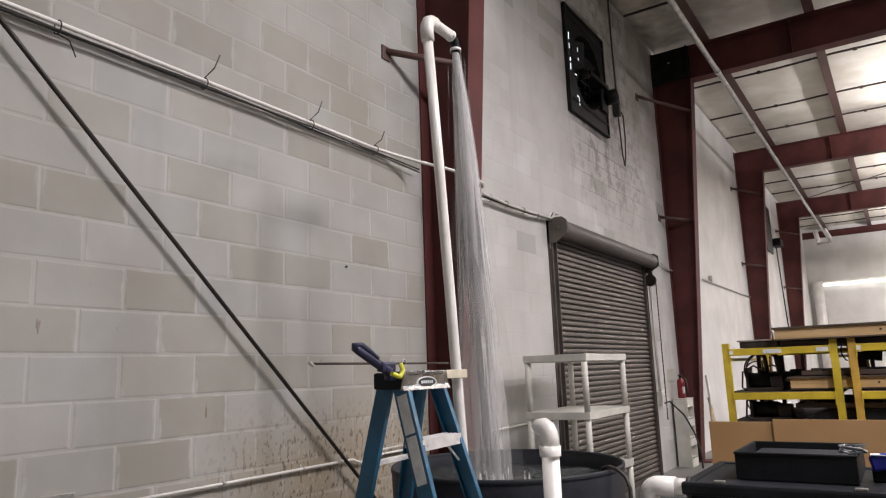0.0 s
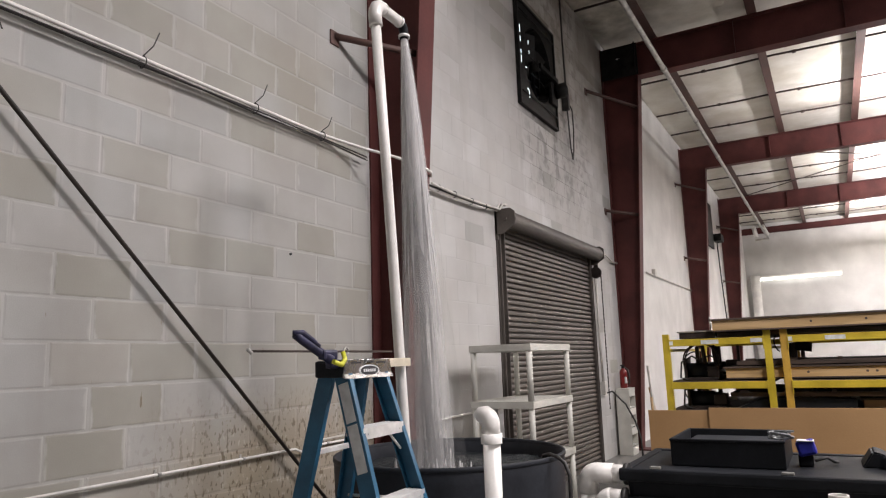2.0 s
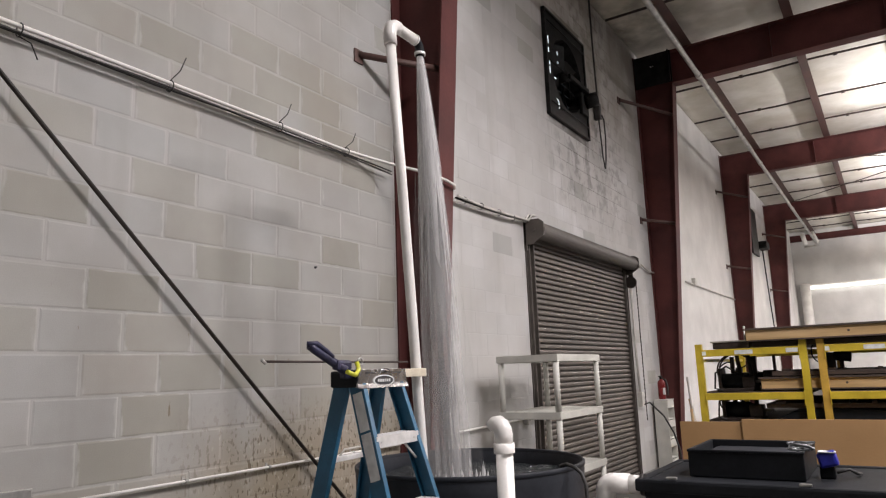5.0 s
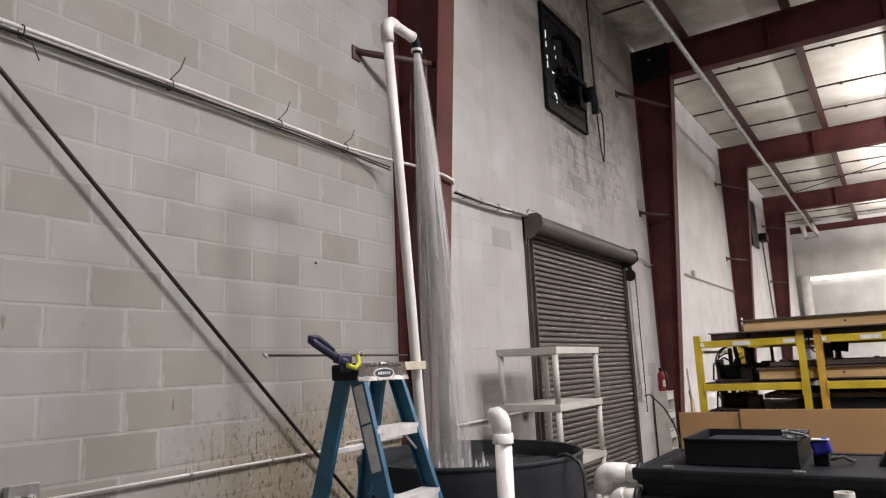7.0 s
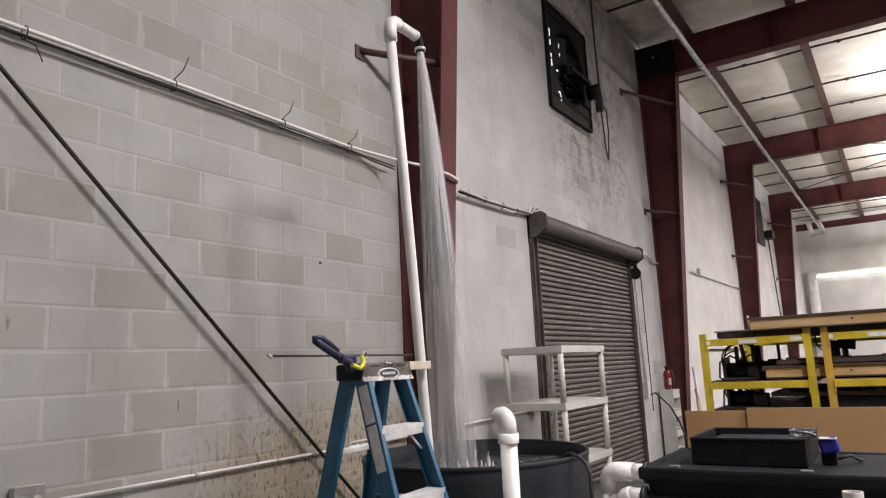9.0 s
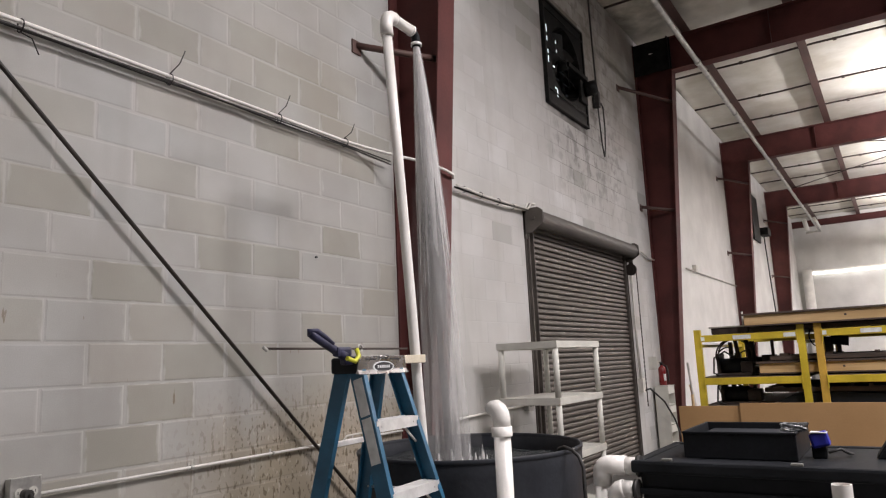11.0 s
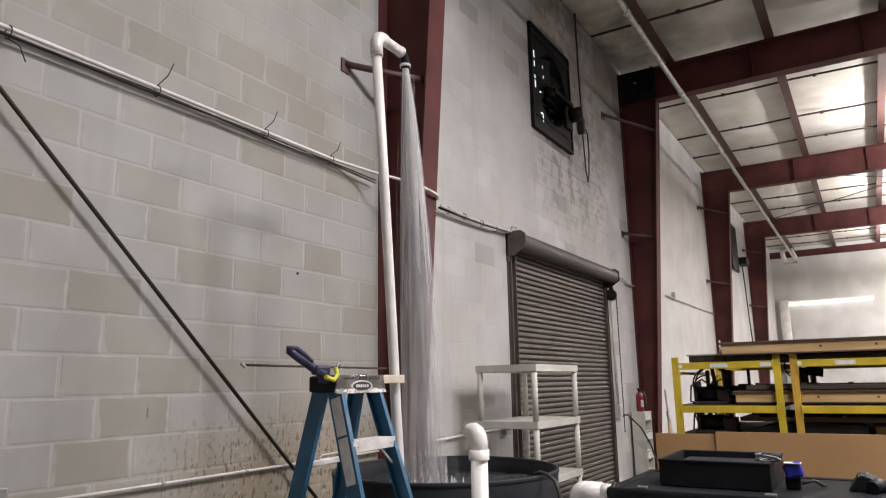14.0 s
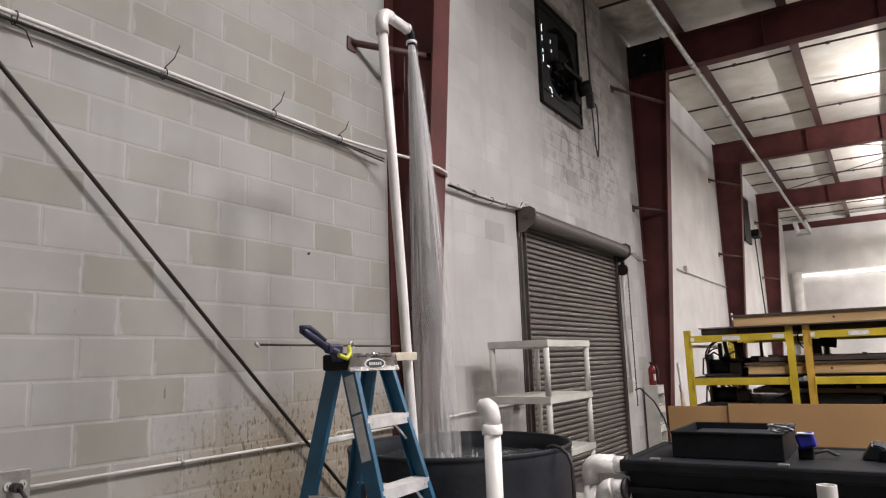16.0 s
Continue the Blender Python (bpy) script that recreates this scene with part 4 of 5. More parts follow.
# ---- black trough with its crate ----
def trough():
    th = thing("trough", 2.05, 1.82, 0, "large black plastic trough with a flat lid", "tub")
    L, D, Z = 1.75, 0.80, 0.94

    def body(bm):
        vs = cube(bm, (0.03, 0.03, 0), (L - 0.03, D - 0.03, Z - 0.03), 0.03)
        for v in vs:
            if v.co.z < 0.2:
                v.co.x += 0.04 if v.co.x < L / 2 else -0.04
                v.co.y += 0.03 if v.co.y < D / 2 else -0.03
    shape("body", M_BLACK, th, body)

    def rim(bm):
        cube(bm, (0, 0, Z - 0.06), (L, 0.05, Z), 0.014)
        cube(bm, (0, D - 0.05, Z - 0.06), (L, D, Z), 0.014)
        cube(bm, (0, 0.03, Z - 0.058), (0.05, D - 0.03, Z - 0.001), 0.014)
        cube(bm, (L - 0.05, 0.03, Z - 0.058), (L, D - 0.03, Z - 0.001), 0.014)
    shape("rim", M_BLACK, th, rim)
    boxpart("lid", M_BLACK, th, (0.05, 0.05, Z - 0.03), (L - 0.05, D - 0.05, Z - 0.008), 0.004)
    for z in (Z - 0.16, Z - 0.42):
        boxpart("rib", M_BLACK, th, (0.02, 0.012, z), (L - 0.02, 0.034, z + 0.03), 0.008)
    for x in (0.15, 0.72):
        boxpart("latch", M_GALV, th, (x, 0.012, Z + 0.0), (x + 0.05, 0.04, Z + 0.012), 0.004)
    return th


trough()


def crate():
    th = thing("black_crate", 2.265, 2.02, 0.935, "open black plastic crate standing on the trough", "crate")
    w, d, h, t = 0.515, 0.52, 0.126, 0.012
    for name, a, b in (("front_panel", (0, 0, 0), (w, t, h)), ("back_panel", (0, d - t, 0), (w, d, h)), ("side_panel", (0, t, 0), (t, d - t, h)), ("side_panel", (w - t, t, 0), (w, d - t, h)), ("bottom_panel", (t, t, 0), (w - t, d - t, t))):
        boxpart(name, M_BLACK, th, a, b, 0.004)

    def rim(bm):
        for a, b in (((-0.004, -0.004, h - 0.010), (w + 0.004, 0.012, h + 0.003)), ((-0.004, d - 0.012, h - 0.010), (w + 0.004, d + 0.004, h + 0.003)), ((-0.004, 0.012, h - 0.010), (0.012, d - 0.012, h + 0.003)), ((w - 0.012, 0.012, h - 0.010), (w + 0.004, d - 0.012, h + 0.003))):
            cube(bm, a, b, 0.006)
    shape("rim", M_BLACK, th, rim)
    boxpart("liner", M_TANK, th, (0.04, 0.04, 0.012), (w - 0.04, d - 0.04, 0.10), 0.02, "dark grey wet filter pad inside")
    return th


crate()
random.seed(5)
th = thing("clear_tubing", 2.755, 2.12, 1.046, "tangle of clear plastic tubing on the crate's rim", "tubing")
M_CLEAR = mat("clear_plastic", (0.32, 0.33, 0.34), 0.12, 0, 0.2, 40, 0.2, 120, spec=0.8)
for k in range(6):
    pts = [(random.uniform(-0.05, 0.07), random.uniform(-0.04, 0.06), 0.012 + random.uniform(0, 0.04)) for _ in range(5)]
    tubepart("tube_loop", M_CLEAR, th, pts, random.uniform(0.004, 0.007), 7)
th = thing("blue_pump", 2.865, 2.17, 0.93, "small blue plastic pump head with a black lead", "pump")


def pump(bm):
    cube(bm, (-0.042, -0.03, 0.055), (0.038, 0.035, 0.125), 0.012)
    bmesh.ops.rotate(bm, cent=(0, 0, 0.09), matrix=Matrix.Rotation(radians(-14), 3, "Y"), verts=bm.verts)


shape("head", M_BLUEDEV, th, pump)
boxpart("base", M_BLACK, th, (-0.04, -0.02, 0.0), (0.025, 0.035, 0.06), 0.01)
boxpart("band", M_LABEL, th, (-0.04, -0.034, 0.12), (0.034, 0.03, 0.126), 0.003)
tubepart("lead", M_RUBBER, th, [(0.03, 0, 0.03), (0.08, 0.02, 0.045), (0.11, 0.06, 0.02), (0.12, 0.12, 0.012)], 0.007, 7)
th = thing("black_scoop", 3.08, 2.20, 0.93, "black plastic wedge lying on the trough", "scoop")


def scoop(bm):
    prism(bm, [(0.0, 0.0), (0.05, 0.075), (0.085, 0.07), (0.2, 0.0)], 1, 0.0, 0.22)
    bmesh.ops.bevel(bm, geom=list(bm.edges), offset=0.008, segments=2, affect="EDGES")


shape("wedge", M_BLACK, th, scoop)
shape("grey_pipe_end", M_TANK, th, lambda bm: tube(bm, [(0.1, -0.05, 0.03), (0.13, 0.03, 0.04)], 0.028, 12))
th = thing("pipe_stub", 2.985, 1.5, 0, "open white plastic pipe standing before the trough", "pipe")


def stub(bm):
    a = tube(bm, [(0, 0, 0), (0, 0, 0.93)], 0.036, 20, cap=False)
    b = tube(bm, [(0, 0, 0.93), (0, 0, 0.0)], 0.031, 20, cap=False)
    lathe(bm, [(0.031, 0.93), (0.036, 0.93)], 20)


shape("pipe", M_PVC, th, stub)
for y, z, reach, nm in ((1.88, 0.905, 0.20, "upper"), (1.82, 0.80, 0.11, "lower")):
    th = thing("elbow_pipe", 2.08, y, 0, "fat white plastic elbow leaving the trough", "pipe", "trough outlet pipes")
    r = 0.043
    tubepart("pipe", M_PVC, th, [(0.0, 0, z), (-0.08, 0, z)], r, 18)
    shape("elbow", M_PVC, th, lambda bm, z=z, reach=reach: tube(bm, [(-0.07, 0, z)] + [(-reach + 0.045 - 0.045 * math.sin(radians(a)), 0, z - 0.045 + 0.045 * math.cos(radians(a))) for a in range(0, 91, 15)] + [(-reach, 0, z - 0.1)], r + 0.006, 18))
    tubepart("drop", M_PVC, th, [(-reach, 0, z - 0.09), (-reach, 0, 0.0)], r, 18)
    tubepart("gasket", M_RUBBER, th, [(-0.012, 0, z), (0.006, 0, z)], r + 0.009, 18)

# ---- sheet material in front of the racks ----
th = thing("wall_board", 1.50, 4.80, 0, "long brown sheet of board standing on edge", "board")
boxpart("sheet", M_BOARD, th, (0.52, 0, 0.0), (3.2, 0.02, 1.01), 0.003)
boxpart("strip", M_BOARD, th, (0.0, 0.024, 0.0), (0.95, 0.044, 0.985), 0.003)


# ---- yellow racks ----
def rack(x, w, paint, label, depth=2.2):
    th = thing("storage_rack", x, 5.42, 0, label, "rack", "yellow racks")
    for px in (0, w - 0.06):
        for py in (0, depth):
            def post(bm, px=px, py=py):
                cube(bm, (px, py, 0), (px + 0.06, py + 0.008, 1.67), 0.002)
                cube(bm, (px, py + 0.008, 0), (px + 0.006, py + 0.06, 1.67), 0.002)
                cube(bm, (px + 0.054, py + 0.008, 0), (px + 0.06, py + 0.06, 1.67), 0.002)
            shape("post", paint, th, post)
        for z in (0.3, 0.9, 1.5):
            boxpart("side_tie", paint, th, (px + 0.02, 0.06, z), (px + 0.04, depth, z + 0.03))
    for z in (1.55, 1.14, 0.855):
        for py in (-0.006, depth + 0.03):
            def beam(bm, z=z, py=py):
                cube(bm, (0.06, py, z), (w - 0.06, py + 0.04, z + 0.065), 0.004)
                cube(bm, (0.058, py - 0.004, z - 0.05), (0.066, py + 0.03, z + 0.075), 0.002)
                cube(bm, (w - 0.066, py - 0.004, z - 0.05), (w - 0.058, py + 0.03, z + 0.075), 0.002)
            b = shape("beam", M_YELLOW, th, beam)
            if py < 0 and z > 1.5:
                for k, (a, c) in enumerate(((0.06, 0.10), (0.36, 0.52), (w - 0.17, w - 0.07))):
                    boxpart("label_strip", M_LABEL, b, (a, py - 0.003, z + 0.012), (c, py - 0.001, z + 0.05), 0, "small worn paper label")
    for z in (1.19, 0.92):
        boxpart("deck", M_DARKWOOD, th, (0.01, 0.05, z), (w - 0.01, depth, z + 0.02), 0.003, "dark stained board deck")
    return th


rack(1.55, 0.97, M_YELLOW, "yellow steel rack loaded with boards and machine parts")
rack(2.60, 1.30, M_ORANGE, "steel rack with orange posts and yellow beams, loaded")


def timber_stack(x, y, z, w, d, h, label, top=True):
    th = thing("timber_pallet", x, y, z, label, "pallet", "loads on the racks")
    boxpart("front_plank", M_PINE, th, (0, 0, 0.012), (w, 0.04, h - 0.01), 0.004)
    boxpart("back_plank", M_PINE, th, (0, d - 0.04, 0.012), (w, d, h - 0.01), 0.004)
    boxpart("end_plank", M_PINE, th, (0, 0.041, 0.012), (0.04, d - 0.041, h - 0.01), 0.004)
    boxpart("bottom_sheet", M_DARKWOOD, th, (0.0, 0.0, 0), (w, d, 0.011), 0.002)
    boxpart("top_sheet", M_DARKWOOD, th, (-0.02, -0.02, h - 0.01), (w + 0.02, d + 0.02, h + 0.006), 0.002, "dark brown top sheet")
    rr = random.Random(int(x * 100))
    for k in range(3):
        kx = rr.uniform(0.1, w - 0.1)
        tubepart("knot", M_DARKWOOD, th, [(kx, -0.001, h * 0.5), (kx, 0.002, h * 0.5)], 0.011, 9)
    return th


timber_stack(2.03, 5.38, 1.672, 2.0, 2.3, 0.115, "pale pine framed panel with a dark top on the racks")
timber_stack(2.10, 5.50, 1.225, 1.75, 1.9, 0.11, "pine framed panel lying on the racks' shelf")
timber_stack(3.2, 5.62, 0.942, 0.62, 1.7, 0.09, "pine framed panel on the lower deck")
for z, x0, label in ((1.35, 2.2, "dark brown board stacked on the pine panel"), (1.625, 2.05, "dark brown bearer under the top panel"), (1.06, 2.12, "black board lying under the shelf")):
    th = thing("dark_board", x0, 5.52, z, label, "board", "dark boards on the racks")
    boxpart("board", M_DARKWOOD, th, (0, 0, 0), (1.75, 1.7, 0.04), 0.004)
    for k in range(5):
        boxpart("bearer", M_DARKWOOD, th, (0.08 + 0.38 * k, 0.02, 0.04), (0.16 + 0.36 * k, 0.1, 0.062 if z < 1.5 else 0.045), 0.003)
th = thing("machine_cover", 1.68, 5.6, 1.622, "flat dark steel machine cover on the rack", "cover")
boxpart("panel", M_MACHINE, th, (0, 0, 0), (0.34, 1.2, 0.06), 0.006)
boxpart("edge", M_GALV, th, (-0.02, -0.01, 0.06), (0.36, 1.2, 0.075), 0.004)
th = thing("pry_bars", 1.98, 5.62, 1.7, "two upright grey steel bars at the pallet's end", "bar")
for k in range(2):
    tubepart("bar", M_GALV, th, [(0.0 + 0.03 * k, 0, -0.075), (0.0 + 0.028 * k, 0, 0.13 - 0.03 * k)], 0.009, 8)


def machine(x, y, z, s, seed, label):
    """A dark machine: motor drum, gear box, brackets and looped lead."""
    rr = random.Random(seed)
    th = thing("machine_part", x, y, z, label, "machine part", "machines on the racks")
    boxpart("base", M_MACHINE, th, (0, 0, 0), (0.34 * s, 0.3, 0.03), 0.006)

    def drum(bm):
        tube(bm, [(0.04 * s, 0.12, 0.10), (0.24 * s, 0.12, 0.10)], 0.07, 16)
    shape("motor", M_BLACK, th, drum)
    boxpart("gear_box", M_MACHINE, th, (0.23 * s, 0.04, 0.03), (0.34 * s, 0.22, 0.03 + rr.uniform(0.1, 0.16)), 0.014)
    boxpart("bracket", M_MACHINE, th, (0.02, 0.0, 0.03), (0.045, 0.26, 0.22), 0.004)
    tubepart("shaft", M_GALV, th, [(0.34 * s, 0.12, 0.09), (0.42 * s, 0.12, 0.09)], 0.015, 8)
    tubepart("lead", M_RUBBER, th, [(0.2 * s, 0.1, 0.16), (0.1 * s, 0.02, 0.24), (0.0, 0.0, 0.18), (-0.02, 0.02, 0.03), (0.06, -0.02, 0.01)], 0.009, 7)
    return th


machine(1.68, 5.6, 1.212, 1.0, 1, "dark electric motor unit on the rack shelf")
machine(1.72, 6.3, 1.212, 1.2, 2, "dark gear motor with a looped lead")
machine(1.70, 5.55, 0.942, 1.1, 3, "black motor assembly on the lower deck")
machine(2.80, 5.60, 0.942, 0.9, 5, "black motor assembly on the lower deck")
th = thing("guard_hoop", 1.80, 5.7, 1.212, "dark wire fan guard standing on the rack shelf", "fan guard")
for k in range(2):
    tubepart("hoop", M_MACHINE, th, arc((0.05, 0.1 * k, 0.19), (1, 0, 0), (0, 0, 1), 0.17, -65, 245, 22), 0.008, 6)
for k in range(2):
    tubepart("leg", M_MACHINE, th, [(0.2 - 0.1 * k, 0.05, 0.0), (0.16 - 0.1 * k, 0.05, 0.38)], 0.02, 8)
def dark_uprights(x, y, z, posts, h, label):
    """A dark bolted frame: uprights with feet, a cross bar and a drum between them."""
    th = thing("dark_uprights", x, y, z, label, "machine", "machines on the racks")
    for dx, w in posts:
        def upright(bm, dx=dx, w=w):
            cube(bm, (dx, 0, 0.008), (dx + w, 0.05, h), 0.004)
            cube(bm, (dx - 0.015, -0.01, 0), (dx + w + 0.015, 0.06, 0.008), 0.002)
        shape("upright", M_MACHINE, th, upright)
    boxpart("cross_bar", M_MACHINE, th, (posts[0][0], 0.052, 0.09), (posts[-1][0] + posts[-1][1], 0.08, 0.13), 0.004)
    tubepart("drum", M_BLACK, th, [(posts[0][0] + 0.06, 0.02, 0.12), (posts[0][0] + 0.2, 0.02, 0.10)], 0.045, 14)
    tubepart("loop_lead", M_RUBBER, th, arc((posts[0][0], 0.0, 0.16), (1, 0, 0), (0, 0, 1), 0.12, 80, 230, 14), 0.007, 6)
    return th


# these stand for the racks' dark rear posts; drum and lead are added
dark_uprights(1.785, 5.80, 1.212, ((0.0, 0.035), (0.17, 0.07), (0.39, 0.025)), 0.33, "dark uprights with a cross bar on the rack shelf")
dark_uprights(2.64, 5.80, 1.40, ((0.0, 0.07), (0.10, 0.035)), 0.15, "short dark uprights on the dark board")
dark_uprights(1.765, 5.85, 0.942, ((0.0, 0.04), (0.2, 0.035)), 0.20, "dark uprights with a cross bar on the lower deck")
th = thing("black_sheet", 2.05, 5.5, 0.942, "black sheet material heaped on the lower deck", "sheet")
shape("sheet", M_BLACK, th, lambda bm: prism(bm, [(0.1, 0.0), (1.1, 0.0), (1.1, 0.09), (0.6, 0.115), (0.3, 0.09)], 1, 0.02, 1.4))
for x0, y0, x1, y1 in ((0.9, 16.9, 8.2, 23.3), (0.9, 23.3, 8.2, 16.9), (0.9, 23.8, 8.2, 30.2)):
    th = thing("roof_brace", x0, y0, 6.69, "thin dark diagonal brace rod under the roof", "brace", "roof brace rods")
    tubepart("rod", M_ROD, th, [(0, 0, 0), (x1 - x0, y1 - y0, 0.01 if y1 > y0 else -0.03)], 0.013, 6)

# ---- by the second column ----
th = thing("fire_extinguisher", 0.13, 9.15, 0.985, "red fire extinguisher with a black hose on a cabinet", "extinguisher")
shape("cylinder", M_REDP, th, lambda bm: lathe(bm, [(0.0, 0.0), (0.05, 0.0), (0.056, 0.012), (0.056, 0.24), (0.046, 0.27), (0.025, 0.29), (0.02, 0.30), (0.0, 0.30)], 20))
shape("valve", M_FANMETAL, th, lambda bm: (cube(bm, (-0.02, -0.02, 0.30), (0.02, 0.02, 0.335), 0.004), cube(bm, (-0.015, -0.09, 0.335), (0.015, 0.03, 0.35), 0.004)))
boxpart("label_panel", M_LABEL, th, (0.03, -0.052, 0.07), (0.059, -0.015, 0.17), 0.004, "white printed panel")
tubepart("hose", M_RUBBER, th, [(0.0, 0.02, 0.32), (0.06, 0.05, 0.28), (0.085, 0.03, 0.18), (0.08, 0.02, 0.06)], 0.012, 7)


def cabinet():
    th = thing("step_cabinet", 0.04, 8.98, 0, "narrow off-white metal cabinet with open handholds", "cabinet")

    def body(bm):
        cube(bm, (0, 0, 0.0), (0.20, 0.012, 0.98), 0.003)
        cube(bm, (0, 0.34, 0.0), (0.20, 0.352, 0.98), 0.003)
        cube(bm, (0, 0.012, 0.0), (0.01, 0.34, 0.98), 0.003)
        cube(bm, (0.0, 0.0, 0.972), (0.21, 0.352, 0.984), 0.003)
    shape("body", M_PLASTIC, th, body)
    for z0, z1 in ((0.0, 0.12), (0.30, 0.40), (0.58, 0.68), (0.86, 0.972)):
        boxpart("front_rail", M_PLASTIC, th, (0.19, 0.012, z0), (0.204, 0.34, z1), 0.003)
    for z in (0.13, 0.41, 0.69):
        boxpart("shelf", M_PLASTIC, th, (0.01, 0.012, z), (0.19, 0.34, z + 0.012), 0.002)
    return th


cabinet()
th = thing("wall_socket", 0.0, 8.42, 1.02, "grey switch box with a grey cable down the wall", "socket")
boxpart("box", M_GREYCOND, th, (0.001, -0.06, -0.1), (0.07, 0.06, 0.1), 0.008)
tubepart("cable", M_GREYCOND, th, [(0.04, -0.02, 0.1), (0.03, -0.05, 0.9), (0.03, 0.0, 1.9)], 0.013, 7)
tubepart("cable", M_GREYCOND, th, [(0.04, -0.06, 0.1), (0.06, -0.16, 0.6), (0.05, -0.12, 1.3), (0.03, -0.1, 1.9)], 0.011, 7)
tubepart("lead", M_RUBBER, th, [(0.05, 0.0, -0.08), (0.12, 0.1, -0.05), (0.25, 0.3, -0.25), (0.34, 0.42, -0.5), (0.4, 0.45, -0.75), (0.42, 0.4, -1.0)], 0.013, 7)
for k, (x, y, lean, hgt) in enumerate(((0.42, 9.95, -0.1, 1.30), (0.47, 10.0, -0.16, 0.95), (0.38, 9.9, -0.03, 0.8))):
    th = thing("timber_stick", x, y, 0, "thin pale timber offcut leaning on the column", "timber", "leaning timbers")
    tubepart("stick", M_PINE if k else M_GREYCOND, th, [(0, 0, 0), (lean, 0.02, hgt)], 0.022, 6)
# near-black plate over the dark area at the column's head
th = thing("knee_plate", 0.02, 9.58, 6.15, "dark steel plate at the column's head", "plate")
boxpart("plate", M_FANMETAL, th, (0.0, 0.0, 0.0), (0.62, 0.02, 0.56), 0.004)
boxpart("rib", M_FANMETAL, th, (0.58, -0.06, 0.0), (0.60, 0.0, 0.56), 0.004)
boxpart("tag", M_ALU, th, (0.27, -0.005, 0.33), (0.30, -0.001, 0.35), 0.002)
boxpart("tag", M_ALU, th, (0.315, -0.005, 0.335), (0.325, -0.001, 0.345), 0.002)


# ---- falling water ----
def water_mat(name, density, sx, sz, lo, hi):
    """White aerated water: streaks of foam with clear gaps between."""
    m = bpy.data.materials.new(name)
    m.use_nodes = True
    nt = m.node_tree
    nt.nodes.remove(nt.nodes["Principled BSDF"])
    out = nt.nodes["Material Output"]
    co, mp, n = nt.nodes.new("ShaderNodeTexCoord"), nt.nodes.new("ShaderNodeMapping"), nt.nodes.new("ShaderNodeTexNoise")
    mp.inputs["Scale"].default_value = (sx, sx, sz)
    n.inputs["Scale"].default_value, n.inputs["Detail"].default_value = 1.0, 4
    r = nt.nodes.new("ShaderNodeMapRange")
    r.interpolation_type = "SMOOTHSTEP"
    r.inputs["From Min"].default_value, r.inputs["From Max"].default_value = lo, hi
    r.inputs["To Max"].default_value = density
    info = nt.nodes.new("ShaderNodeObjectInfo")
    off = nt.nodes.new("ShaderNodeVectorMath")
    off.operation = "MULTIPLY_ADD"
    off.inputs[1].default_value = (1, 1, 1)
    nt.links.new(co.outputs["Object"], mp.inputs["Vector"])
    nt.links.new(mp.outputs["Vector"], off.inputs[0])
    sc = nt.nodes.new("ShaderNodeMath")
    sc.operation = "MULTIPLY"
    sc.inputs[1].default_value = 40
    nt.links.new(info.outputs["Random"], sc.inputs[0])
    nt.links.new(sc.outputs[0], off.inputs[2])
    nt.links.new(off.outputs[0], n.inputs["Vector"])
    nt.links.new(n.outputs["Fac"], r.inputs["Value"])
    tr, df, tl, mix, add = (nt.nodes.new(k) for k in ("ShaderNodeBsdfTransparent", "ShaderNodeBsdfDiffuse", "ShaderNodeBsdfTranslucent", "ShaderNodeMixShader", "ShaderNodeMixShader"))
    df.inputs["Color"].default_value = tl.inputs["Color"].default_value = (0.82, 0.81, 0.81, 1)
    add.inputs["Fac"].default_value = 0.45
    nt.links.new(df.outputs[0], add.inputs[1])
    nt.links.new(tl.outputs[0], add.inputs[2])
    nt.links.new(r.outputs["Result"], mix.inputs["Fac"])
    nt.links.new(tr.outputs[0], mix.inputs[1])
    nt.links.new(add.outputs[0], mix.inputs[2])
    nt.links.new(mix.outputs[0], out.inputs["Surface"])
    return m


M_JET = water_mat("white_jet", 0.80, 34, 2.0, -0.6, 0.5)
M_VEIL = water_mat("water_veil", 0.30, 34, 1.5, -0.1, 0.85)
M_SPRAY = water_mat("thin_spray", 0.045, 14, 1.2, 0.2, 0.8)
M_STREAK = water_mat("water_strand", 0.26, 20, 3.0, 0.2, 0.7)
M_FOAM = water_mat("foam", 0.75, 45, 20, 0.30, 0.55)
FALL = NOZ.z - WZ
stream = thing("water_stream", NOZ.x, NOZ.y, NOZ.z, "white broken stream of water falling from the nozzle", "water stream")


def path_at(f, a=0.0, s=0.0):
    """The place of the water that has fallen the share f of the way, at an angle and spread about the stream's middle."""
    z = -FALL * f
    t = (-2.6 + math.sqrt(6.76 + 19.6 * FALL * f)) / 9.8
    wide = 0.022 + 0.25 * t
    return Vector((0.06 * t + wide * s * math.cos(a), 0.24 * t + wide * s * math.sin(a), z))


def veil(f0, f1, s, n=26, m=24, ragged=0.0):
    def build(bm):
        rows = []
        for i in range(m + 1):
            f = f0 + (f1 - f0) * i / m
            cut = [1 - ragged * (0.5 + 0.5 * math.sin(k * 2.4 + s)) for k in range(n)]
            rows.append([bm.verts.new(path_at(f0 + (f - f0) * cut[k], 2 * math.pi * k / n, s * (1 + 0.16 * noise.noise((k * 0.7, f * 4, s * 9))))) for k in range(n)])
        for a, b in zip(rows, rows[1:]):
            for k in range(n):
                bm.faces.new((a[k], a[(k + 1) % n], b[(k + 1) % n], b[k])).smooth = True
    return build


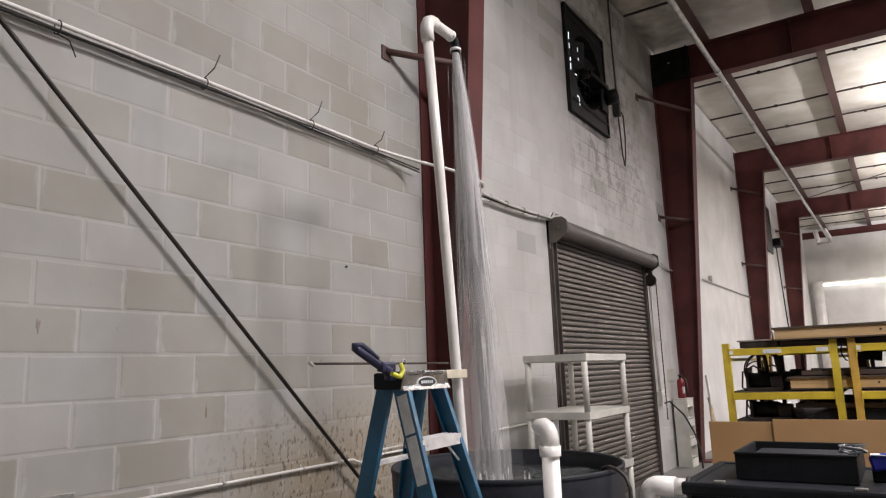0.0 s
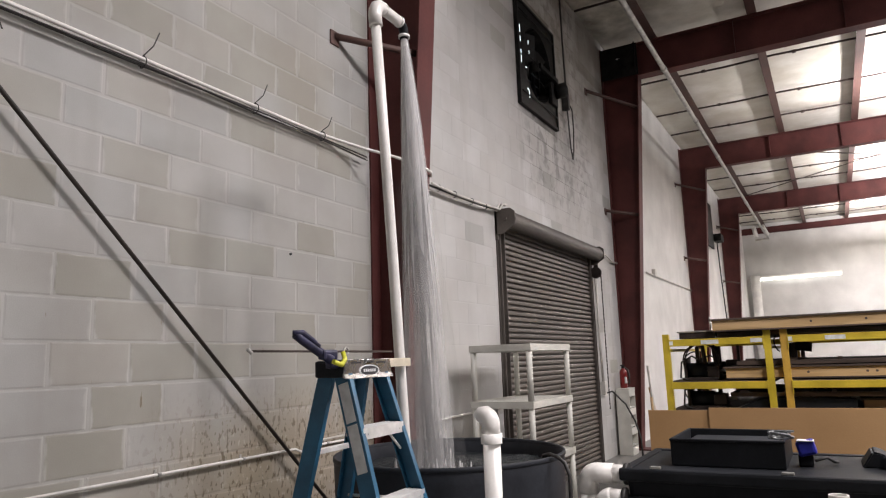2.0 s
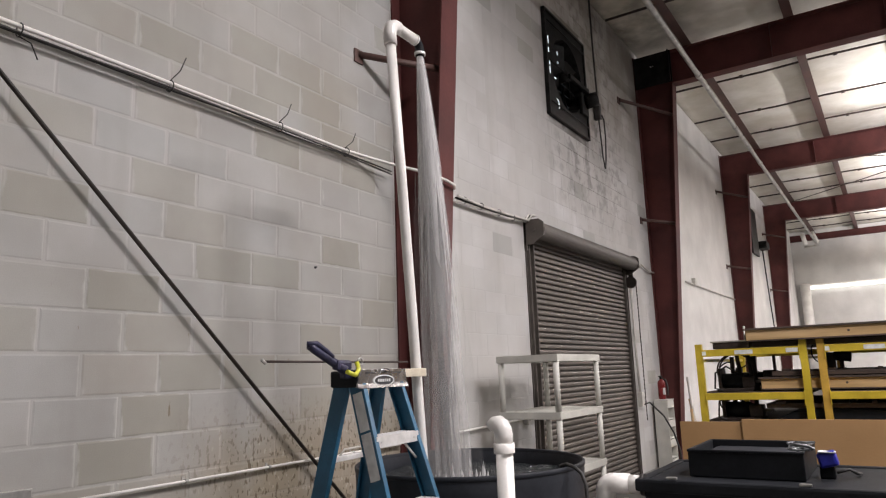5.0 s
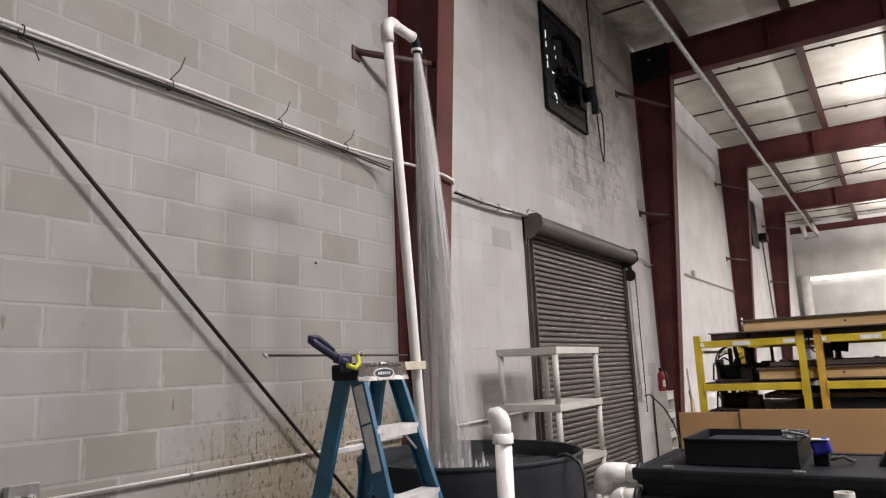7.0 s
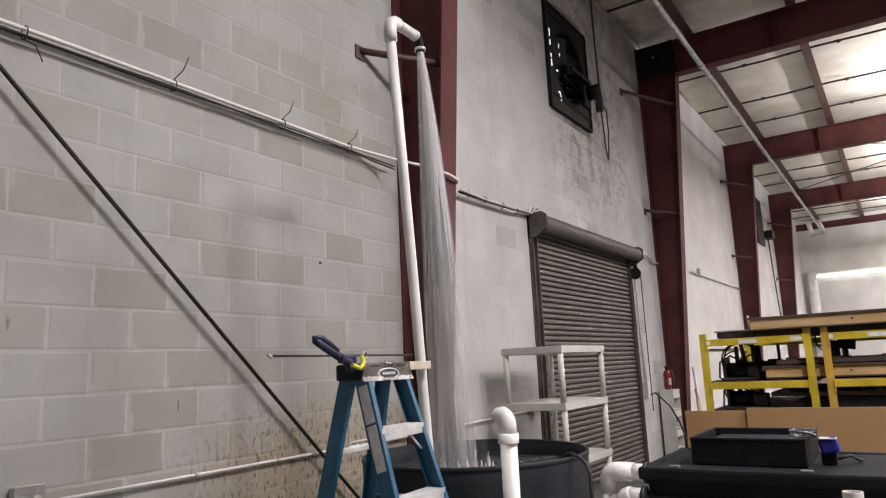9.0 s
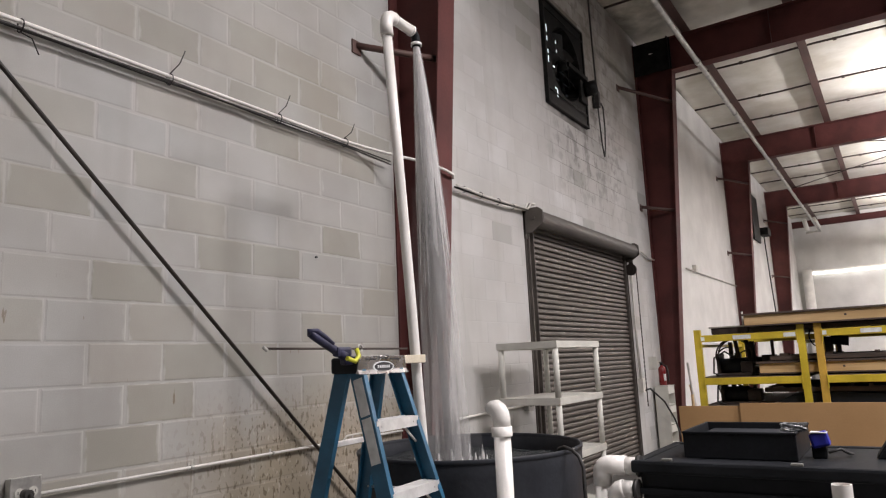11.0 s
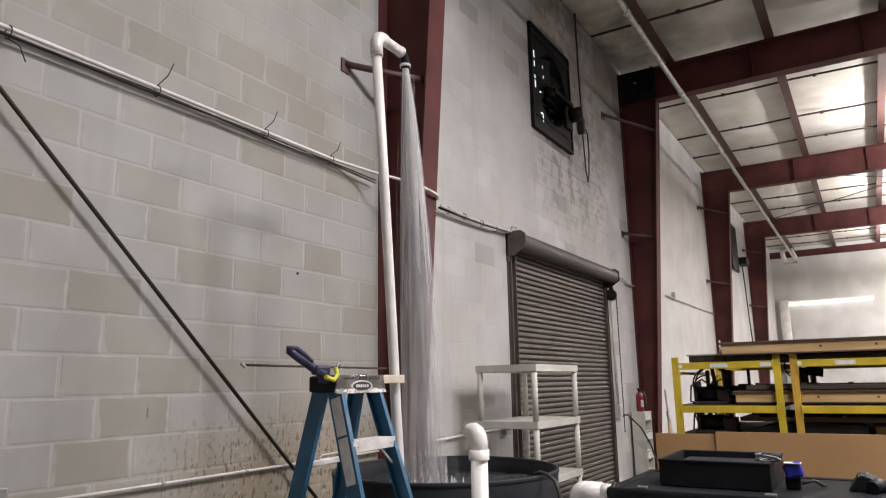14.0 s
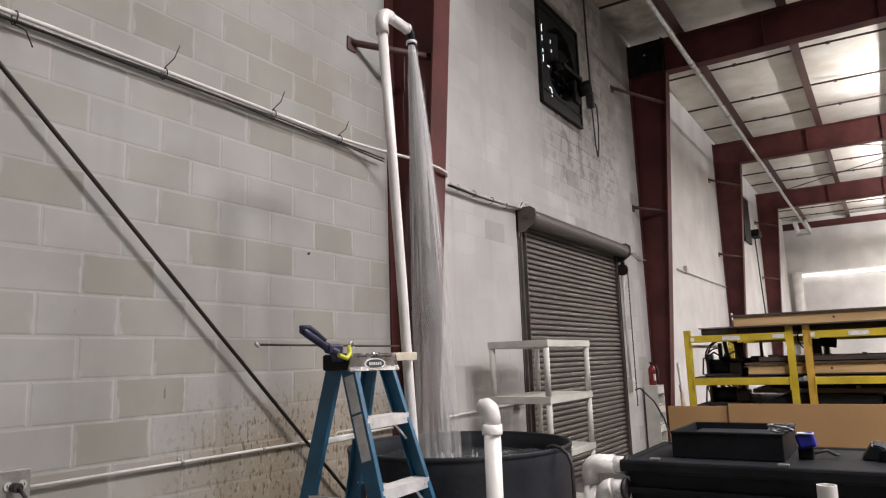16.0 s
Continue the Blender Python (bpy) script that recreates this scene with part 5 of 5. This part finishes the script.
shape("jet", M_JET, stream, veil(0.0, 0.60, 0.85, ragged=0.5), "dense white jet under the nozzle")
shape("veil", M_VEIL, stream, veil(0.02, 1.0, 0.86))
shape("veil", M_VEIL, stream, veil(0.05, 1.0, 0.5))
shape("veil", M_VEIL, stream, veil(0.0, 0.8, 0.95, ragged=0.5))
shape("spray", M_SPRAY, stream, veil(0.35, 1.0, 1.3), "thin outer spray")


def strand(bm, run, rad):
    """One thin thread of water, pointed at both ends."""
    rings = []
    for i, p in enumerate(run):
        r = rad * (0.12 + math.sin(math.pi * i / (len(run) - 1)))
        rings.append([bm.verts.new(p + Vector((r * math.cos(q), r * math.sin(q), 0))) for q in (0.3, 2.4, 4.5)])
    for p, q in zip(rings, rings[1:]):
        for k in range(3):
            bm.faces.new((p[k], p[(k + 1) % 3], q[(k + 1) % 3], q[k])).smooth = True


random.seed(11)


def threads(bm):
    for k in range(420):
        a, s = random.uniform(0, 2 * math.pi), min(0.95, abs(random.gauss(0, 0.45)))
        f0 = random.uniform(0.0, 0.9) ** 1.25
        f1 = min(1.0, f0 + random.uniform(0.08, 0.26))
        strand(bm, [path_at(f0 + (f1 - f0) * i / 4, a, s) for i in range(5)], random.uniform(0.0016, 0.0045))


tagged(shape("strands", M_STREAK, stream, threads, "fine white threads of falling water"), kind="stuff")
STREAKS = []
for k in range(34):
    a, s = random.uniform(0, 2 * math.pi), min(0.8, abs(random.gauss(0, 0.45)))

    def bundle(bm):
        for _ in range(9):
            ln, x, y, z = random.uniform(0.10, 0.34), random.gauss(0, 0.016), random.gauss(0, 0.016), random.gauss(0, 0.09)
            strand(bm, [Vector((x, y, z + ln * (0.5 - i / 4))) for i in range(5)], random.uniform(0.0014, 0.0036))
    piece = shape("streak", M_STREAK, stream, bundle)
    STREAKS.append((piece, a, s, 14 + k % 4, (k * 7) % 14))
random.seed(12)
DROPS = []
base = path_at(1.0)
for k in range(30):
    a, rr = random.uniform(0, 2 * math.pi), random.uniform(0.02, 0.26)
    hgt, rad = random.uniform(0.03, 0.10), random.uniform(0.004, 0.011)

    def spike(bm, hgt=hgt, rad=rad):
        lathe(bm, [(rad * 1.6, -0.03), (rad, 0.0), (rad * 0.8, hgt * 0.5), (rad * 0.5, hgt * 0.8), (rad * 0.1, hgt)], 8)
    piece = shape("splash", M_FOAM, stream, spike)
    DROPS.append((piece, base.x + rr * math.cos(a), base.y + rr * math.sin(a), 8 + k % 5, k % 8, random.uniform(0.02, 0.07)))


# ---- blocks of the wall ----
def block_mesh(w, name):
    me = bpy.data.meshes.new(name)
    g, h, c = 0.0048, B, 0.008
    y0, y1, z0, z1 = g, w - g, 0.0042, h - 0.0042
    v = [(-0.02, y0, z0), (-0.02, y1, z0), (-0.02, y1, z1), (-0.02, y0, z1), (-0.0016, y0, z0), (-0.0016, y1, z0), (-0.0016, y1, z1), (-0.0016, y0, z1),
         (0, y0 + c, z0 + c), (0, y1 - c, z0 + c), (0, y1 - c, z1 - c), (0, y0 + c, z1 - c)]
    f = [(0, 1, 5, 4), (1, 2, 6, 5), (2, 3, 7, 6), (3, 0, 4, 7), (4, 5, 9, 8), (5, 6, 10, 9), (6, 7, 11, 10), (7, 4, 8, 11), (8, 9, 10, 11)]
    me.from_pydata(v, [], f)
    me.materials.append(M_BLOCK)
    return me


random.seed(21)
FULL = block_mesh(2 * B, "block")
CUT = {}
BAY_END = 2.665
for row in range(3, 25):
    i = -6 + (row % 2)
    while i * B < BAY_END - 0.02:
        y, n = i * B, 2
        me = FULL
        if y + 2 * B > BAY_END:
            w = round(BAY_END - y, 4)
            me = CUT.setdefault(w, block_mesh(w, "cut_block"))
        ob = new("block", me)
        ob.parent = wall_west
        ob.matrix_world = pose(random.uniform(0.0002, 0.0009), y + random.uniform(-0.004, 0.004), row * B + random.uniform(-0.0025, 0.0025), random.uniform(-0.35, 0.35), 0, random.uniform(-0.06, 0.06))
        i += 2


def joined_blocks(ya, yb, rows, holes, name, material, wall):
    verts, faces = [], []
    for row in rows:
        i = math.floor(ya / (2 * B)) * 2 + (row % 2)
        while i * B < yb:
            a, b = max(i * B, ya) + 0.004, min((i + 2) * B, yb) - 0.004
            i += 2
            z0, z1 = row * B + 0.0035, (row + 1) * B - 0.0035
            spans = [(a, b)]
            for ha, hb, hz0, hz1 in holes:
                if z1 > hz0 and z0 < hz1:
                    spans = [q for p in spans for q in ((p[0], min(p[1], ha)), (max(p[0], hb), p[1])) if q[1] - q[0] > 0.02]
            z1 = min(z1, TOP - 0.02)
            if z1 - z0 < 0.03:
                continue
            for p, q in spans:
                if q - p < 0.02:
                    continue
                k, c, x = len(verts), 0.0014, random.uniform(-0.0004, 0.0006)
                verts += [(-0.01, p, z0), (-0.01, q, z0), (-0.01, q, z1), (-0.01, p, z1), (x - 0.001, p, z0), (x - 0.001, q, z0), (x - 0.001, q, z1), (x - 0.001, p, z1), (x, p + c, z0 + c), (x, q - c, z0 + c), (x, q - c, z1 - c), (x, p + c, z1 - c)]
                faces += [tuple(k + j for j in f) for f in ((0, 1, 5, 4), (1, 2, 6, 5), (2, 3, 7, 6), (3, 0, 4, 7), (4, 5, 9, 8), (5, 6, 10, 9), (6, 7, 11, 10), (7, 4, 8, 11), (8, 9, 10, 11))]
    me = bpy.data.meshes.new(name)
    me.from_pydata(verts, [], faces)
    me.materials.append(material)
    ob = new(name, me)
    ob.parent = wall
    return tagged(ob, "painted concrete blocks", kind="stuff")


joined_blocks(2.905, COLS[2] - 0.12, range(0, 34), ((DOOR_A, DOOR_B, 0, DOOR_H), (FAN_A, FAN_B, FAN_L, FAN_H)), "block_field", M_BLOCK2, wall_door)
joined_blocks(-1.2192, BAY_END, (0, 1, 2) + tuple(range(25, 34)), (), "block_field", M_BLOCK3, wall_west)
joined_blocks(-8.9, -1.2192, range(0, 34), (), "block_field", M_BLOCK3, wall_west)


# ---- what moves ----
def motions():
    last = frame(16.0) - 1
    for piece, a, s, period, phase in STREAKS:
        lean = (path_at(1.0, a, s) - path_at(0.3, a, s)).normalized().to_track_quat("-Z", "Y").to_matrix().to_4x4()
        rows, f = {}, -phase
        while f <= last:
            for share in (0.0, 0.3, 0.62, 1.0):
                k = f + round(share * (period - 1))
                t = k - f
                fall = min(1.04, 0.1 + 0.94 * (t / (period - 1)) * (0.5 + 0.5 * t / (period - 1)))
                if 0 <= k <= last:
                    rows[k] = Matrix.Translation(path_at(fall, a, s)) @ lean
            f += period
        for k in (0, last):
            if k not in rows:
                u = ((k + phase) % period) / (period - 1)
                rows[k] = Matrix.Translation(path_at(min(1.04, 0.1 + 0.94 * u * (0.5 + 0.5 * u)), a, s)) @ lean
        walk(piece, [(k / 30, rows[k]) for k in sorted(rows)])
    for piece, x, y, period, phase, hop in DROPS:
        rows, f = {}, -phase
        while f <= last:
            for share, z in ((0.0, -0.05), (0.4, hop), (0.75, 0.0)):
                k = f + round(share * period)
                if 0 <= k <= last:
                    rows[k] = pose(x, y, -FALL + z, 0, 0, 0)
            f += period
        for k in (0, last):
            rows.setdefault(k, pose(x, y, -FALL, 0, 0, 0))
        walk(piece, [(k / 30, rows[k]) for k in sorted(rows)])
    walk(water, [(0.5 * k, pose(TC[0], TC[1], WZ + 0.004 * math.sin(k * 1.3), 0.5 * math.sin(k * 1.9), 0.5 * math.cos(k * 2.3), 0)) for k in range(33)])


motions()
